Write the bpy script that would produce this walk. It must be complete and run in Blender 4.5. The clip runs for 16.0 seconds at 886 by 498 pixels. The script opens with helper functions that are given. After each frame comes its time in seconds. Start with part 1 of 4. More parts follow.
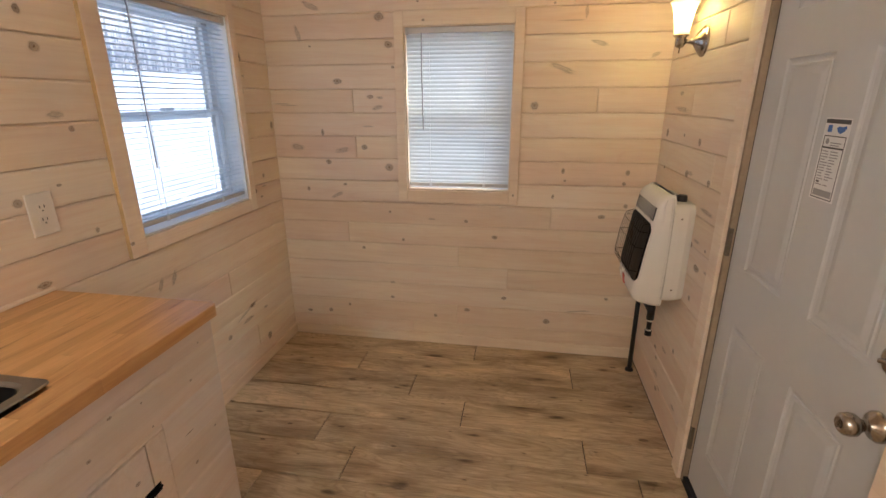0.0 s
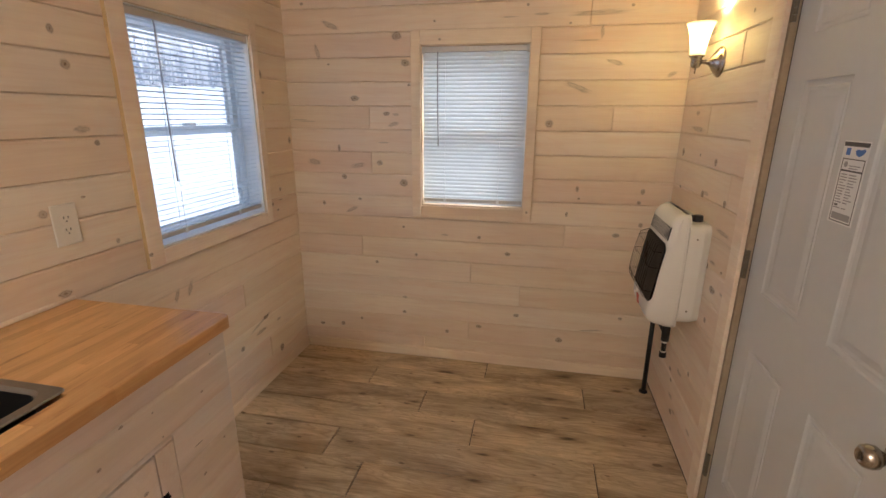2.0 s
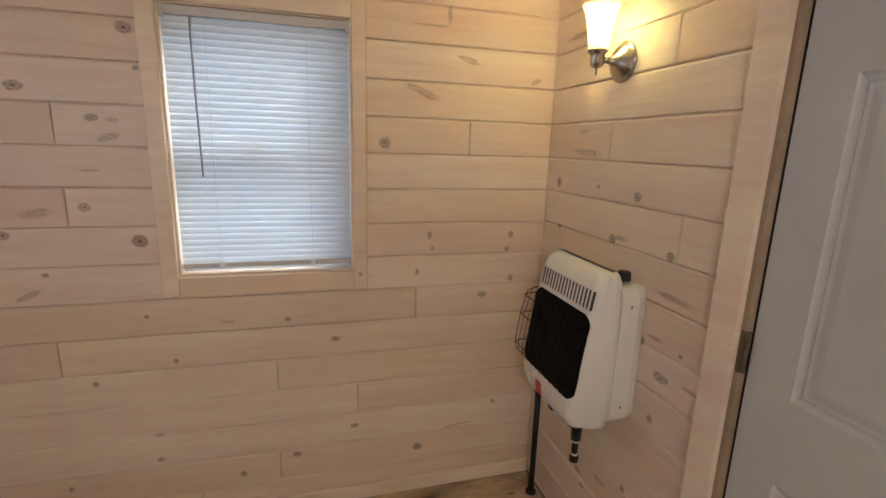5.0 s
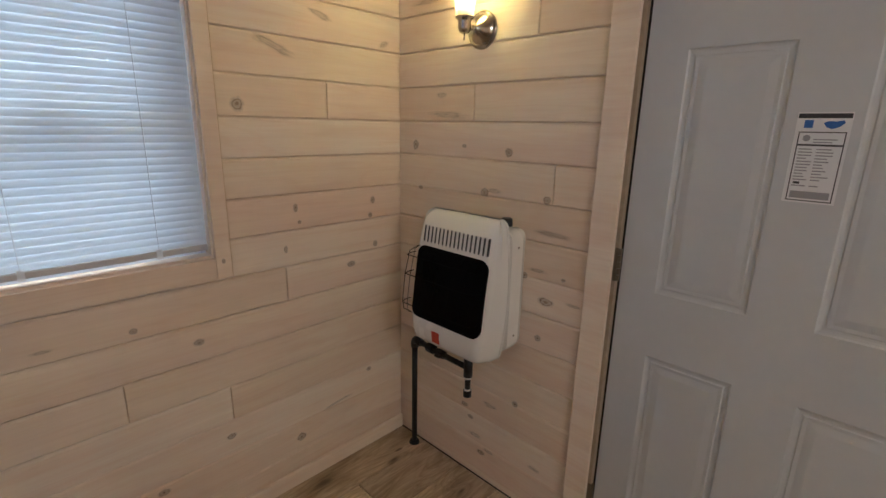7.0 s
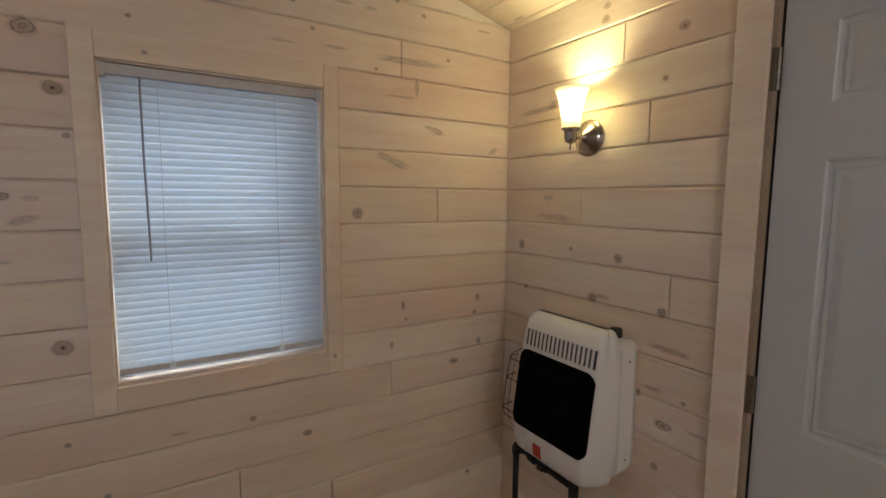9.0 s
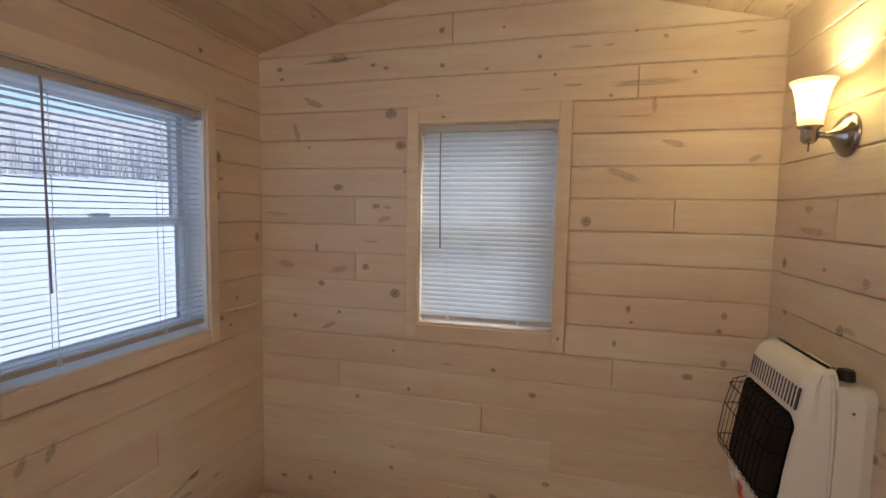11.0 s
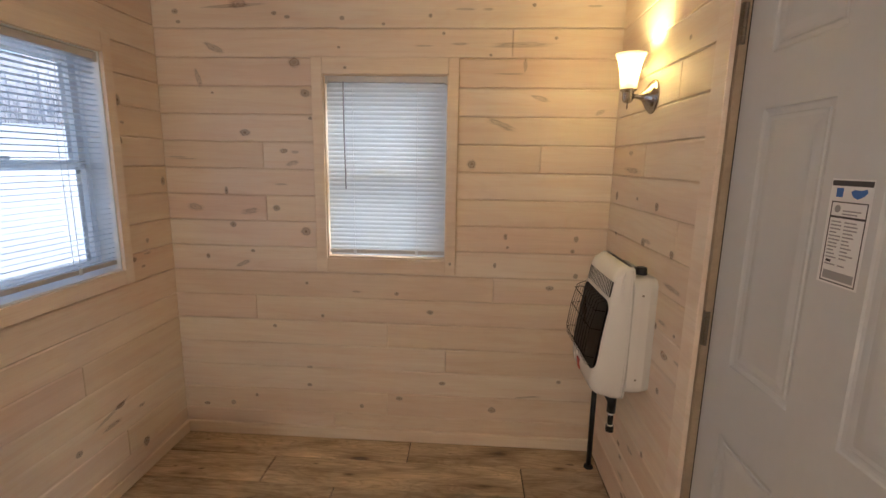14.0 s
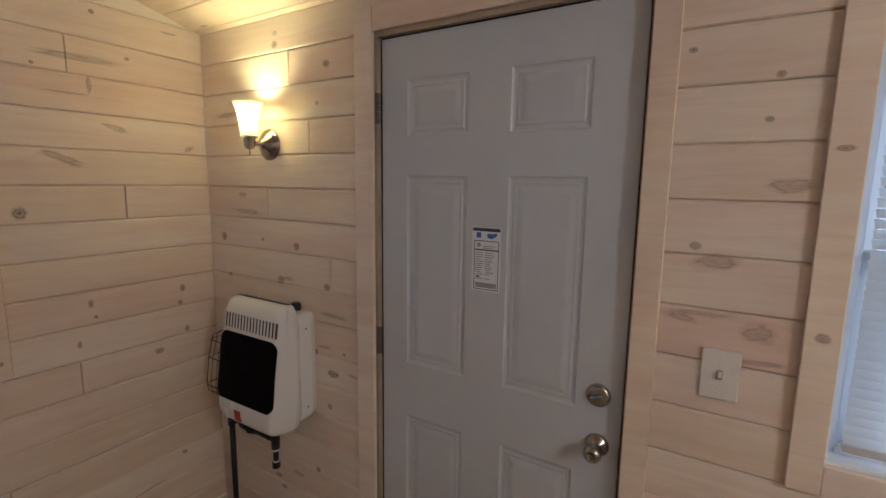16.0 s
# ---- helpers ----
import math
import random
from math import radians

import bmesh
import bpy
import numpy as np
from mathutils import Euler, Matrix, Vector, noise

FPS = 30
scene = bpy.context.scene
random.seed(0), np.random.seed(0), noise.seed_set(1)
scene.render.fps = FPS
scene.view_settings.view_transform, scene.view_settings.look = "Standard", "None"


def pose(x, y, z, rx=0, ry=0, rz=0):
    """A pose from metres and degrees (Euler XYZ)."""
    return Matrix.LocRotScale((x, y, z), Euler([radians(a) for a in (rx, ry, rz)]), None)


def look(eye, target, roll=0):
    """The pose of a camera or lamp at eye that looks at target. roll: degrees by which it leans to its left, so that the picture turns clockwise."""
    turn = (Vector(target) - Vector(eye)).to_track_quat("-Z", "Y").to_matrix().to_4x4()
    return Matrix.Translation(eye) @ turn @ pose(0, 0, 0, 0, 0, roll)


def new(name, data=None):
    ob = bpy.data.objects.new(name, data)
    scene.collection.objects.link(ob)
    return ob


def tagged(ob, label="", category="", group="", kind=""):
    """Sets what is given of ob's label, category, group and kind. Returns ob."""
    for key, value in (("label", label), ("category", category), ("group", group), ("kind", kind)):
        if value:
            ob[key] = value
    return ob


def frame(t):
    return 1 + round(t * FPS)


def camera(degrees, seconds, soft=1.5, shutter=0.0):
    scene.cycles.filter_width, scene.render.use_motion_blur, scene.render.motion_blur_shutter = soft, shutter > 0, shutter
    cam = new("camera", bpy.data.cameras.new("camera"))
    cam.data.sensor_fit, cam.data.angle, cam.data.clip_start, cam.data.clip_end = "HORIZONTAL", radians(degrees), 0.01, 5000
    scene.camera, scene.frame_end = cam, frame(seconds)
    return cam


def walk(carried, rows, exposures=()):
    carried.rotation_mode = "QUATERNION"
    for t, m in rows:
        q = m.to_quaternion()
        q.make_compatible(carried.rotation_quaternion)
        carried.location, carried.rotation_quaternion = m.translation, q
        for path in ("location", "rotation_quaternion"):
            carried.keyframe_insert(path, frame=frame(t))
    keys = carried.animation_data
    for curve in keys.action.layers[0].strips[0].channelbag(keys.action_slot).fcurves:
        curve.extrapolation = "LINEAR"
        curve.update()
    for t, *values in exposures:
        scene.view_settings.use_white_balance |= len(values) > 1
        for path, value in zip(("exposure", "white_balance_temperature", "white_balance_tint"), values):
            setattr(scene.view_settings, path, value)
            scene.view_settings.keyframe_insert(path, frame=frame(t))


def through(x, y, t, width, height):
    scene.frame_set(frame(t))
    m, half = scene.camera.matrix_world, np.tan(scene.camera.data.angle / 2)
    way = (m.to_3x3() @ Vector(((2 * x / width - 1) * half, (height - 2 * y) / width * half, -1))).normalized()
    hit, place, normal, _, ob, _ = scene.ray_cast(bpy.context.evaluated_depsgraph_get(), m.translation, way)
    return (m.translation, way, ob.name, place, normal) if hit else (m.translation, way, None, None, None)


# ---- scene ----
cam = camera(87.3, 16.0)
PATH = [
    (0, (0.075, 0.001, 1.531), (-0.244, 1.878, 0.917), -0.2),
    (0.5, (0.078, -0.003, 1.532), (-0.241, 1.875, 0.922), -0.1),
    (1, (0.091, 0.008, 1.53), (-0.253, 1.888, 0.938), 0.0),
    (1.5, (0.094, 0.013, 1.54), (-0.286, 1.891, 0.967), 0.2),
    (2, (0.085, 0.001, 1.539), (-0.298, 1.884, 0.985), 0.3),
    (2.5, (0.08, -0.007, 1.541), (-0.309, 1.878, 0.998), 0.5),
    (3, (0.089, 0.019, 1.534), (-0.331, 1.903, 1.009), 1.0),
    (3.5, (0.075, 0.118, 1.52), (-0.361, 2.015, 1.06), 1.4),
    (4, (-0.031, 0.347, 1.538), (-0.304, 2.29, 1.151), 2.1),
    (4.5, (-0.101, 0.607, 1.495), (-0.003, 2.566, 1.105), 1.8),
    (5, (-0.128, 0.941, 1.487), (0.395, 2.822, 1.058), 1.7),
    (5.2, (-0.186, 1.025, 1.449), (0.552, 2.839, 1.041), 1.6),
    (7.3, (-0.523, 1.157, 1.437), (0.87, 2.495, 0.921), 1.2),
    (7.5, (-0.486, 1.131, 1.48), (0.85, 2.524, 0.956), 1.4),
    (8, (-0.524, 1.139, 1.487), (0.786, 2.612, 1.147), 0.8),
    (8.5, (-0.502, 1.143, 1.528), (0.721, 2.708, 1.291), 0.7),
    (9, (-0.481, 1.146, 1.544), (0.566, 2.837, 1.334), 0.4),
    (9.5, (-0.474, 1.174, 1.524), (0.228, 3.04, 1.363), 0.3),
    (10, (-0.386, 1.14, 1.52), (-0.178, 3.125, 1.379), 0.2),
    (10.2, (-0.275, 1.049, 1.516), (-0.29, 3.045, 1.39), 0.5),
    (12.3, (0.226, 0.421, 1.538), (-0.444, 2.285, 1.264), 0.6),
    (12.5, (0.236, 0.392, 1.531), (-0.404, 2.263, 1.233), 0.5),
    (13, (0.284, 0.36, 1.52), (-0.347, 2.224, 1.163), 0.2),
    (13.5, (0.303, 0.346, 1.499), (-0.195, 2.247, 1.126), 0.2),
    (14, (0.126, 0.401, 1.502), (0.013, 2.364, 1.136), 1.0),
    (14.5, (-0.111, 0.536, 1.481), (0.297, 2.469, 1.168), 1.8),
    (15, (-0.306, 0.654, 1.514), (0.627, 2.405, 1.263), 1.9),
    (15.5, (-0.406, 0.673, 1.587), (0.961, 2.114, 1.352), 1.6),
    (16, (-0.458, 0.67, 1.622), (1.229, 1.704, 1.334), 0.8),
]
walk(cam, [(t, look(eye, target, roll)) for t, eye, target, roll in PATH], [(0, 1.37, 5900, 7), (3.5, 1.13, 5900, 7), (4.5, 1.04, 5850, 7), (5, 1.2, 5600, 6), (7.5, 0.86, 5200, 4), (9, 0.62, 5200, 4), (10, 0.72, 5700, 8), (12.5, 0.87, 5950, 9), (14, 1.14, 5900, 8), (15, 1.05, 5500, 7), (16, 0.66, 5100, 7)])

# ---- world and lights ----
world = bpy.data.worlds.new("world")
scene.world = world
world.use_nodes = True
wn = world.node_tree.nodes
sky = wn.new("ShaderNodeTexSky")
sky.sky_type = "NISHITA"
sky.sun_disc = False
sky.sun_elevation = radians(44)
sky.sun_rotation = radians(51)
sky.air_density = 1.0
sky.dust_density = 4.0
sky.ozone_density = 1.0
wn["Background"].inputs["Strength"].default_value = 0.18
world.node_tree.links.new(sky.outputs["Color"], wn["Background"].inputs["Color"])

sun = new("sun", bpy.data.lights.new("sun", "SUN"))
sun.data.energy = 0.9
sun.data.angle = radians(20)
sun.data.color = (1.0, 0.97, 0.93)
sun.matrix_world = look((0, 0, 0), (-0.55, -0.45, -0.70))

SCONCE = (0.705, 2.262)
bulb = new("bulb_light", bpy.data.lights.new("bulb_light", "POINT"))
bulb.data.energy = 10.0
bulb.data.shadow_soft_size = 0.038
bulb.data.color = (1.0, 0.82, 0.36)
bulb.location = (SCONCE[0], SCONCE[1], 1.840)

# fill light added out of view, behind the viewpoint, to brighten the room
fill_light = new("fill_point_light", bpy.data.lights.new("fill_point_light", "POINT"))
fill_light.data.energy = 19.5
fill_light.data.shadow_soft_size = 0.10
fill_light.data.color = (1.0, 0.945, 0.86)
fill_light.location = (-0.70, -1.25, 2.25)

# ---- materials ----
def mat(name):
    m = bpy.data.materials.new(name)
    m.use_nodes = True
    nt = m.node_tree
    return m, nt, nt.nodes["Principled BSDF"]


def node(nt, kind, **sets):
    n = nt.nodes.new(kind)
    for k, v in sets.items():
        if k in n.inputs:
            n.inputs[k].default_value = v
    return n


def ramp(nt, fac, stops, interp="LINEAR"):
    r = nt.nodes.new("ShaderNodeValToRGB")
    r.color_ramp.interpolation = interp
    e = r.color_ramp.elements
    e[0].position, e[0].color = stops[0][0], (*stops[0][1], 1)
    e[1].position, e[1].color = stops[-1][0], (*stops[-1][1], 1)
    for p, c in stops[1:-1]:
        x = e.new(p)
        x.color = (*c, 1)
    nt.links.new(fac, r.inputs["Fac"])
    return r.outputs["Color"]


def math_node(nt, op, a, b=0.0):
    n = nt.nodes.new("ShaderNodeMath")
    n.operation = op
    for i, v in enumerate((a, b)):
        if isinstance(v, (int, float)):
            n.inputs[i].default_value = v
        else:
            nt.links.new(v, n.inputs[i])
    return n.outputs[0]


def mix(nt, kind, fac, a, b):
    n = nt.nodes.new("ShaderNodeMix")
    n.data_type, n.blend_type = "RGBA", kind
    for i, v in ((0, fac), (6, a), (7, b)):
        if isinstance(v, (int, float)):
            n.inputs[i].default_value = v
        elif isinstance(v, tuple):
            n.inputs[i].default_value = (*v, 1)
        else:
            nt.links.new(v, n.inputs[i])
    return n.outputs[2]


def coords(nt, scale, spread=0.0):
    """Object coordinates, stretched by scale and moved by each object's random number."""
    tc = nt.nodes.new("ShaderNodeTexCoord")
    mp = node(nt, "ShaderNodeMapping", Scale=scale)
    nt.links.new(tc.outputs["Object"], mp.inputs["Vector"])
    if spread:
        oi = nt.nodes.new("ShaderNodeObjectInfo")
        cb = nt.nodes.new("ShaderNodeCombineXYZ")
        for i, f in enumerate((1.0, 1.7, 2.3)):
            nt.links.new(math_node(nt, "MULTIPLY", oi.outputs["Random"], spread * f), cb.inputs[i])
        nt.links.new(cb.outputs[0], mp.inputs["Location"])
    return mp.outputs[0]


def noise_at(nt, vec, scale=1.0, detail=4.0, rough=0.55, dist=0.0):
    n = node(nt, "ShaderNodeTexNoise", Scale=scale, Detail=detail, Roughness=rough, Distortion=dist)
    nt.links.new(vec, n.inputs["Vector"])
    return n.outputs["Fac"]


def bump(nt, bsdf, h, strength=0.2, distance=0.002):
    b = node(nt, "ShaderNodeBump", Strength=strength, Distance=distance)
    nt.links.new(h, b.inputs["Height"])
    nt.links.new(b.outputs[0], bsdf.inputs["Normal"])


def knot_mask(nt, scale, inner, outer, spread=0.0):
    """Scattered knots: near 1 inside inner, 0 beyond outer."""
    v = coords(nt, scale, spread)
    wob = nt.nodes.new("ShaderNodeTexNoise")
    wob.inputs["Scale"].default_value = 3.0
    nt.links.new(v, wob.inputs["Vector"])
    vo = nt.nodes.new("ShaderNodeTexVoronoi")
    vo.inputs["Scale"].default_value = 1.0
    vo.voronoi_dimensions = "2D"
    nt.links.new(v, vo.inputs["Vector"])
    d = math_node(nt, "ADD", vo.outputs["Distance"], math_node(nt, "MULTIPLY", math_node(nt, "SUBTRACT", wob.outputs["Fac"], 0.5), 0.28))
    sep = nt.nodes.new("ShaderNodeSeparateColor")
    nt.links.new(vo.outputs["Color"], sep.inputs[0])
    d = math_node(nt, "ADD", d, math_node(nt, "MULTIPLY", sep.outputs[0], outer * 0.8))
    return ramp(nt, d, [(inner, (0.85,) * 3), (outer, (0.0,) * 3)])


def pine(name="whitewashed_pine", base=(0.83, 0.757, 0.648), warm=(0.80, 0.69, 0.57), rough=0.5, turned=False):
    m, nt, p = mat(name)
    def sc(a, b):
        return (b, a, b) if turned else (a, b, b)
    long = coords(nt, sc(1.3, 22), 37)
    wide = coords(nt, sc(1.1, 5), 19)
    fine = coords(nt, sc(6, 160), 11)
    grain = noise_at(nt, long, 1.0, 5, 0.6, 0.7)
    patch = noise_at(nt, wide, 1.0, 3, 0.5, 0.4)
    hair = noise_at(nt, fine, 1.0, 3, 0.6)
    c = ramp(nt, grain, [(0.32, warm), (0.5, base), (0.72, tuple(min(1, v * 1.06) for v in base))])
    c = mix(nt, "MIX", ramp(nt, patch, [(0.42, (0.0,) * 3), (0.72, (0.55,) * 3)]), c, (0.73, 0.575, 0.49))
    oi = nt.nodes.new("ShaderNodeObjectInfo")
    c = mix(nt, "MULTIPLY", 1.0, c, ramp(nt, oi.outputs["Random"], [(0.0, (0.96, 0.865, 0.81)), (0.25, (1.02, 0.99, 0.97)), (0.55, (1.0, 0.95, 0.89)), (0.8, (0.95, 0.88, 0.80)), (1.0, (1.04, 0.98, 0.94))]))
    if turned:
        geo = nt.nodes.new("ShaderNodeNewGeometry")
        c = mix(nt, "MULTIPLY", 1.0, c, ramp(nt, geo.outputs["Random Per Island"], [(0.0, (0.92, 0.88, 0.85)), (1.0, (1.0, 0.99, 0.97))]))
        c = mix(nt, "MIX", knot_mask(nt, sc(2.6, 8.5), 0.05, 0.11), c, (0.42, 0.31, 0.25))
    rings = math_node(nt, "FRACT", math_node(nt, "MULTIPLY", noise_at(nt, coords(nt, sc(0.9, 8), 53), 1.0, 2, 0.4, 0.5), 11.0))
    c = mix(nt, "MULTIPLY", 0.35, c, ramp(nt, rings, [(0.0, (0.93, 0.87, 0.81)), (0.22, (1, 1, 1)), (0.8, (1, 0.99, 0.98)), (1.0, (0.94, 0.88, 0.83))]))
    smear = ramp(nt, noise_at(nt, coords(nt, sc(2.2, 26), 71), 1.0, 4, 0.6, 0.3), [(0.62, (0.0,) * 3), (0.78, (0.42,) * 3)])
    c = mix(nt, "MIX", smear, c, (0.66, 0.49, 0.38))
    c = mix(nt, "MULTIPLY", 0.32, c, ramp(nt, hair, [(0.3, (0.88, 0.84, 0.81)), (0.6, (1, 1, 1))]))
    nt.links.new(c, p.inputs["Base Color"])
    nt.links.new(ramp(nt, grain, [(0.3, (rough - 0.08,) * 3), (0.7, (rough + 0.1,) * 3)]), p.inputs["Roughness"])
    p.inputs["Specular IOR Level"].default_value = 0.35
    bump(nt, p, math_node(nt, "ADD", grain, math_node(nt, "MULTIPLY", hair, 0.5)), 0.25, 0.0012)
    return m


def knot_material(faint=False):
    """A knot: dark ringed heart with a thin outline; faint ones are streaky stains."""
    m, nt, p = mat("pine_stain" if faint else "pine_knot")
    v = coords(nt, (1, 1, 1))
    ln = nt.nodes.new("ShaderNodeVectorMath")
    ln.operation = "LENGTH"
    nt.links.new(v, ln.inputs[0])
    wob = noise_at(nt, coords(nt, (1.0, 1.0, 1.0), 13), 1.5, 4, 0.55)
    r = math_node(nt, "ADD", ln.outputs["Value"], math_node(nt, "MULTIPLY", math_node(nt, "SUBTRACT", wob, 0.5), 1.1 if faint else 0.7))
    oi = nt.nodes.new("ShaderNodeObjectInfo")
    dark = ramp(nt, r, [(0.0, (0.17, 0.085, 0.05)), (0.16, (0.34, 0.20, 0.13)), (0.34, (0.52, 0.33, 0.22)), (0.50, (0.42, 0.26, 0.175)), (0.62, (0.27, 0.15, 0.095)), (0.72, (0.57, 0.38, 0.26)), (1.0, (0.68, 0.51, 0.38))])
    c = mix(nt, "MIX", ramp(nt, oi.outputs["Random"], [(0.0, (0.0,) * 3), (0.4, (0.25,) * 3), (1.0, (0.85,) * 3)]), dark, (0.62, 0.47, 0.36))
    nt.links.new(c, p.inputs["Base Color"])
    if faint:
        a = ramp(nt, r, [(0.0, (0.50,) * 3), (0.2, (0.26,) * 3), (0.45, (0.34,) * 3), (0.55, (0.48,) * 3), (0.66, (0.20,) * 3), (1.0, (0.0,) * 3)])
        streak = noise_at(nt, coords(nt, (1.6, 1, 9), 23), 1.0, 3, 0.6)
        a = mix(nt, "MULTIPLY", 1.0, a, ramp(nt, streak, [(0.35, (0.45,) * 3), (0.6, (1, 1, 1))]))
    else:
        a = ramp(nt, r, [(0.0, (0.75,) * 3), (0.22, (0.42,) * 3), (0.5, (0.36,) * 3), (0.62, (0.52,) * 3), (0.74, (0.22,) * 3), (1.02, (0.0,) * 3)])
    nt.links.new(a, p.inputs["Alpha"])
    p.inputs["Roughness"].default_value = 0.6
    p.inputs["Specular IOR Level"].default_value = 0.15
    return m


def floor_material():
    m, nt, p = mat("grey_oak_laminate")
    long = coords(nt, (2.6, 13, 13), 41)
    fine = coords(nt, (7, 110, 110), 23)
    broad = coords(nt, (1.6, 5.5, 5.5), 29)
    g = noise_at(nt, long, 1.2, 8, 0.68, 1.6)
    w = noise_at(nt, broad, 1.0, 5, 0.6, 0.7)
    h = noise_at(nt, fine, 1.0, 4, 0.65)
    c = ramp(nt, g, [(0.30, (0.45, 0.345, 0.215)), (0.43, (0.55, 0.435, 0.29)), (0.6, (0.66, 0.535, 0.375)), (0.74, (0.54, 0.44, 0.30))])
    c = mix(nt, "MULTIPLY", 1.0, c, ramp(nt, w, [(0.36, (0.66, 0.63, 0.60)), (0.50, (0.98, 0.97, 0.96)), (0.65, (1.14, 1.13, 1.11))]))
    c = mix(nt, "MULTIPLY", 1.0, c, ramp(nt, knot_mask(nt, (2.0, 6.0, 6.0), 0.12, 0.42, 17), [(0.0, (1, 1, 1)), (1.0, (0.52, 0.48, 0.44))]))
    c = mix(nt, "MIX", knot_mask(nt, (2.0, 6.0, 6.0), 0.05, 0.12, 17), c, (0.10, 0.066, 0.042))
    c = mix(nt, "MIX", knot_mask(nt, (3.4, 8.5, 8.5), 0.02, 0.06, 29), c, (0.16, 0.11, 0.07))
    c = mix(nt, "MULTIPLY", 0.42, c, ramp(nt, h, [(0.38, (0.55, 0.52, 0.50)), (0.58, (1, 1, 1))]))
    rg = math_node(nt, "FRACT", math_node(nt, "MULTIPLY", noise_at(nt, coords(nt, (1.7, 8.5, 8.5), 31), 1.0, 2.5, 0.45, 0.7), 15.0), 0.0)
    c = mix(nt, "MULTIPLY", 0.45, c, ramp(nt, rg, [(0.0, (0.55, 0.50, 0.45)), (0.18, (0.92, 0.90, 0.88)), (0.75, (1.16, 1.15, 1.13)), (1.0, (0.84, 0.81, 0.78))]))
    oi = nt.nodes.new("ShaderNodeObjectInfo")
    c = mix(nt, "MULTIPLY", 1.0, c, ramp(nt, oi.outputs["Random"], [(0.0, (0.86, 0.85, 0.84)), (1.0, (1.10, 1.07, 1.02))]))
    nt.links.new(c, p.inputs["Base Color"])
    nt.links.new(ramp(nt, h, [(0.3, (0.42,) * 3), (0.7, (0.55,) * 3)]), p.inputs["Roughness"])
    p.inputs["Specular IOR Level"].default_value = 0.4
    bump(nt, p, math_node(nt, "ADD", h, math_node(nt, "MULTIPLY", g, 0.6)), 0.2, 0.0008)
    return m


def butcher():
    m, nt, p = mat("oiled_birch_block")
    long = coords(nt, (20, 2.6, 20), 31)
    fine = coords(nt, (130, 7, 130), 9)
    g = noise_at(nt, long, 1.0, 4, 0.6, 0.8)
    h = noise_at(nt, fine, 1.0, 3, 0.6)
    c = ramp(nt, g, [(0.28, (0.52, 0.275, 0.105)), (0.45, (0.67, 0.395, 0.165)), (0.7, (0.77, 0.475, 0.215))])
    oi = nt.nodes.new("ShaderNodeObjectInfo")
    c = mix(nt, "MULTIPLY", 1.0, c, ramp(nt, oi.outputs["Random"], [(0.0, (0.80, 0.75, 0.70)), (0.25, (0.94, 0.91, 0.88)), (1.0, (1.08, 1.09, 1.10))]))
    mineral = noise_at(nt, coords(nt, (34, 3.2, 34), 47), 1.0, 4, 0.6, 0.4)
    c = mix(nt, "MULTIPLY", 1.0, c, ramp(nt, mineral, [(0.28, (0.50, 0.40, 0.32)), (0.38, (0.90, 0.86, 0.82)), (0.46, (1, 1, 1))]))
    c = mix(nt, "MULTIPLY", 0.3, c, ramp(nt, h, [(0.3, (0.7, 0.62, 0.55)), (0.6, (1, 1, 1))]))
    nt.links.new(c, p.inputs["Base Color"])
    nt.links.new(ramp(nt, g, [(0.3, (0.30,) * 3), (0.7, (0.42,) * 3)]), p.inputs["Roughness"])
    bump(nt, p, h, 0.1, 0.0005)
    return m


def plain(name, colour, rough=0.5, metal=0.0, var=0.06, scale=9.0, spec=0.5, bumpy=0.0):
    """A paint, plastic or metal with faint wear at two scales."""
    m, nt, p = mat(name)
    a = noise_at(nt, coords(nt, (1, 1, 1), 5), scale, 3, 0.5)
    b = noise_at(nt, coords(nt, (1, 1, 1), 3), scale * 12, 2, 0.5)
    dark = tuple(v * (1 - var) for v in colour)
    c = ramp(nt, math_node(nt, "ADD", math_node(nt, "MULTIPLY", a, 0.7), math_node(nt, "MULTIPLY", b, 0.3)), [(0.35, dark), (0.65, colour)])
    nt.links.new(c, p.inputs["Base Color"])
    nt.links.new(ramp(nt, a, [(0.3, (max(rough - 0.05, 0.03),) * 3), (0.7, (min(rough + 0.06, 1),) * 3)]), p.inputs["Roughness"])
    p.inputs["Metallic"].default_value = metal
    p.inputs["Specular IOR Level"].default_value = spec
    if bumpy:
        bump(nt, p, b, bumpy, 0.0006)
    return m


def slat_material(name="white_vinyl_slat", through=0.35, tint=(0.84, 0.92, 0.96)):
    """White vinyl that lets some daylight through."""
    m, nt, p = mat(name)
    c = ramp(nt, noise_at(nt, coords(nt, (2, 2, 2), 7), 4.0), [(0.3, (0.80, 0.81, 0.83)), (0.7, (0.86, 0.87, 0.88))])
    nt.links.new(c, p.inputs["Base Color"])
    p.inputs["Roughness"].default_value = 0.4
    tr = node(nt, "ShaderNodeBsdfTranslucent")
    tr.inputs["Color"].default_value = (*tint, 1)
    mx = nt.nodes.new("ShaderNodeMixShader")
    mx.inputs[0].default_value = through
    nt.links.new(p.outputs[0], mx.inputs[1])
    nt.links.new(tr.outputs[0], mx.inputs[2])
    nt.links.new(mx.outputs[0], nt.nodes["Material Output"].inputs["Surface"])
    return m


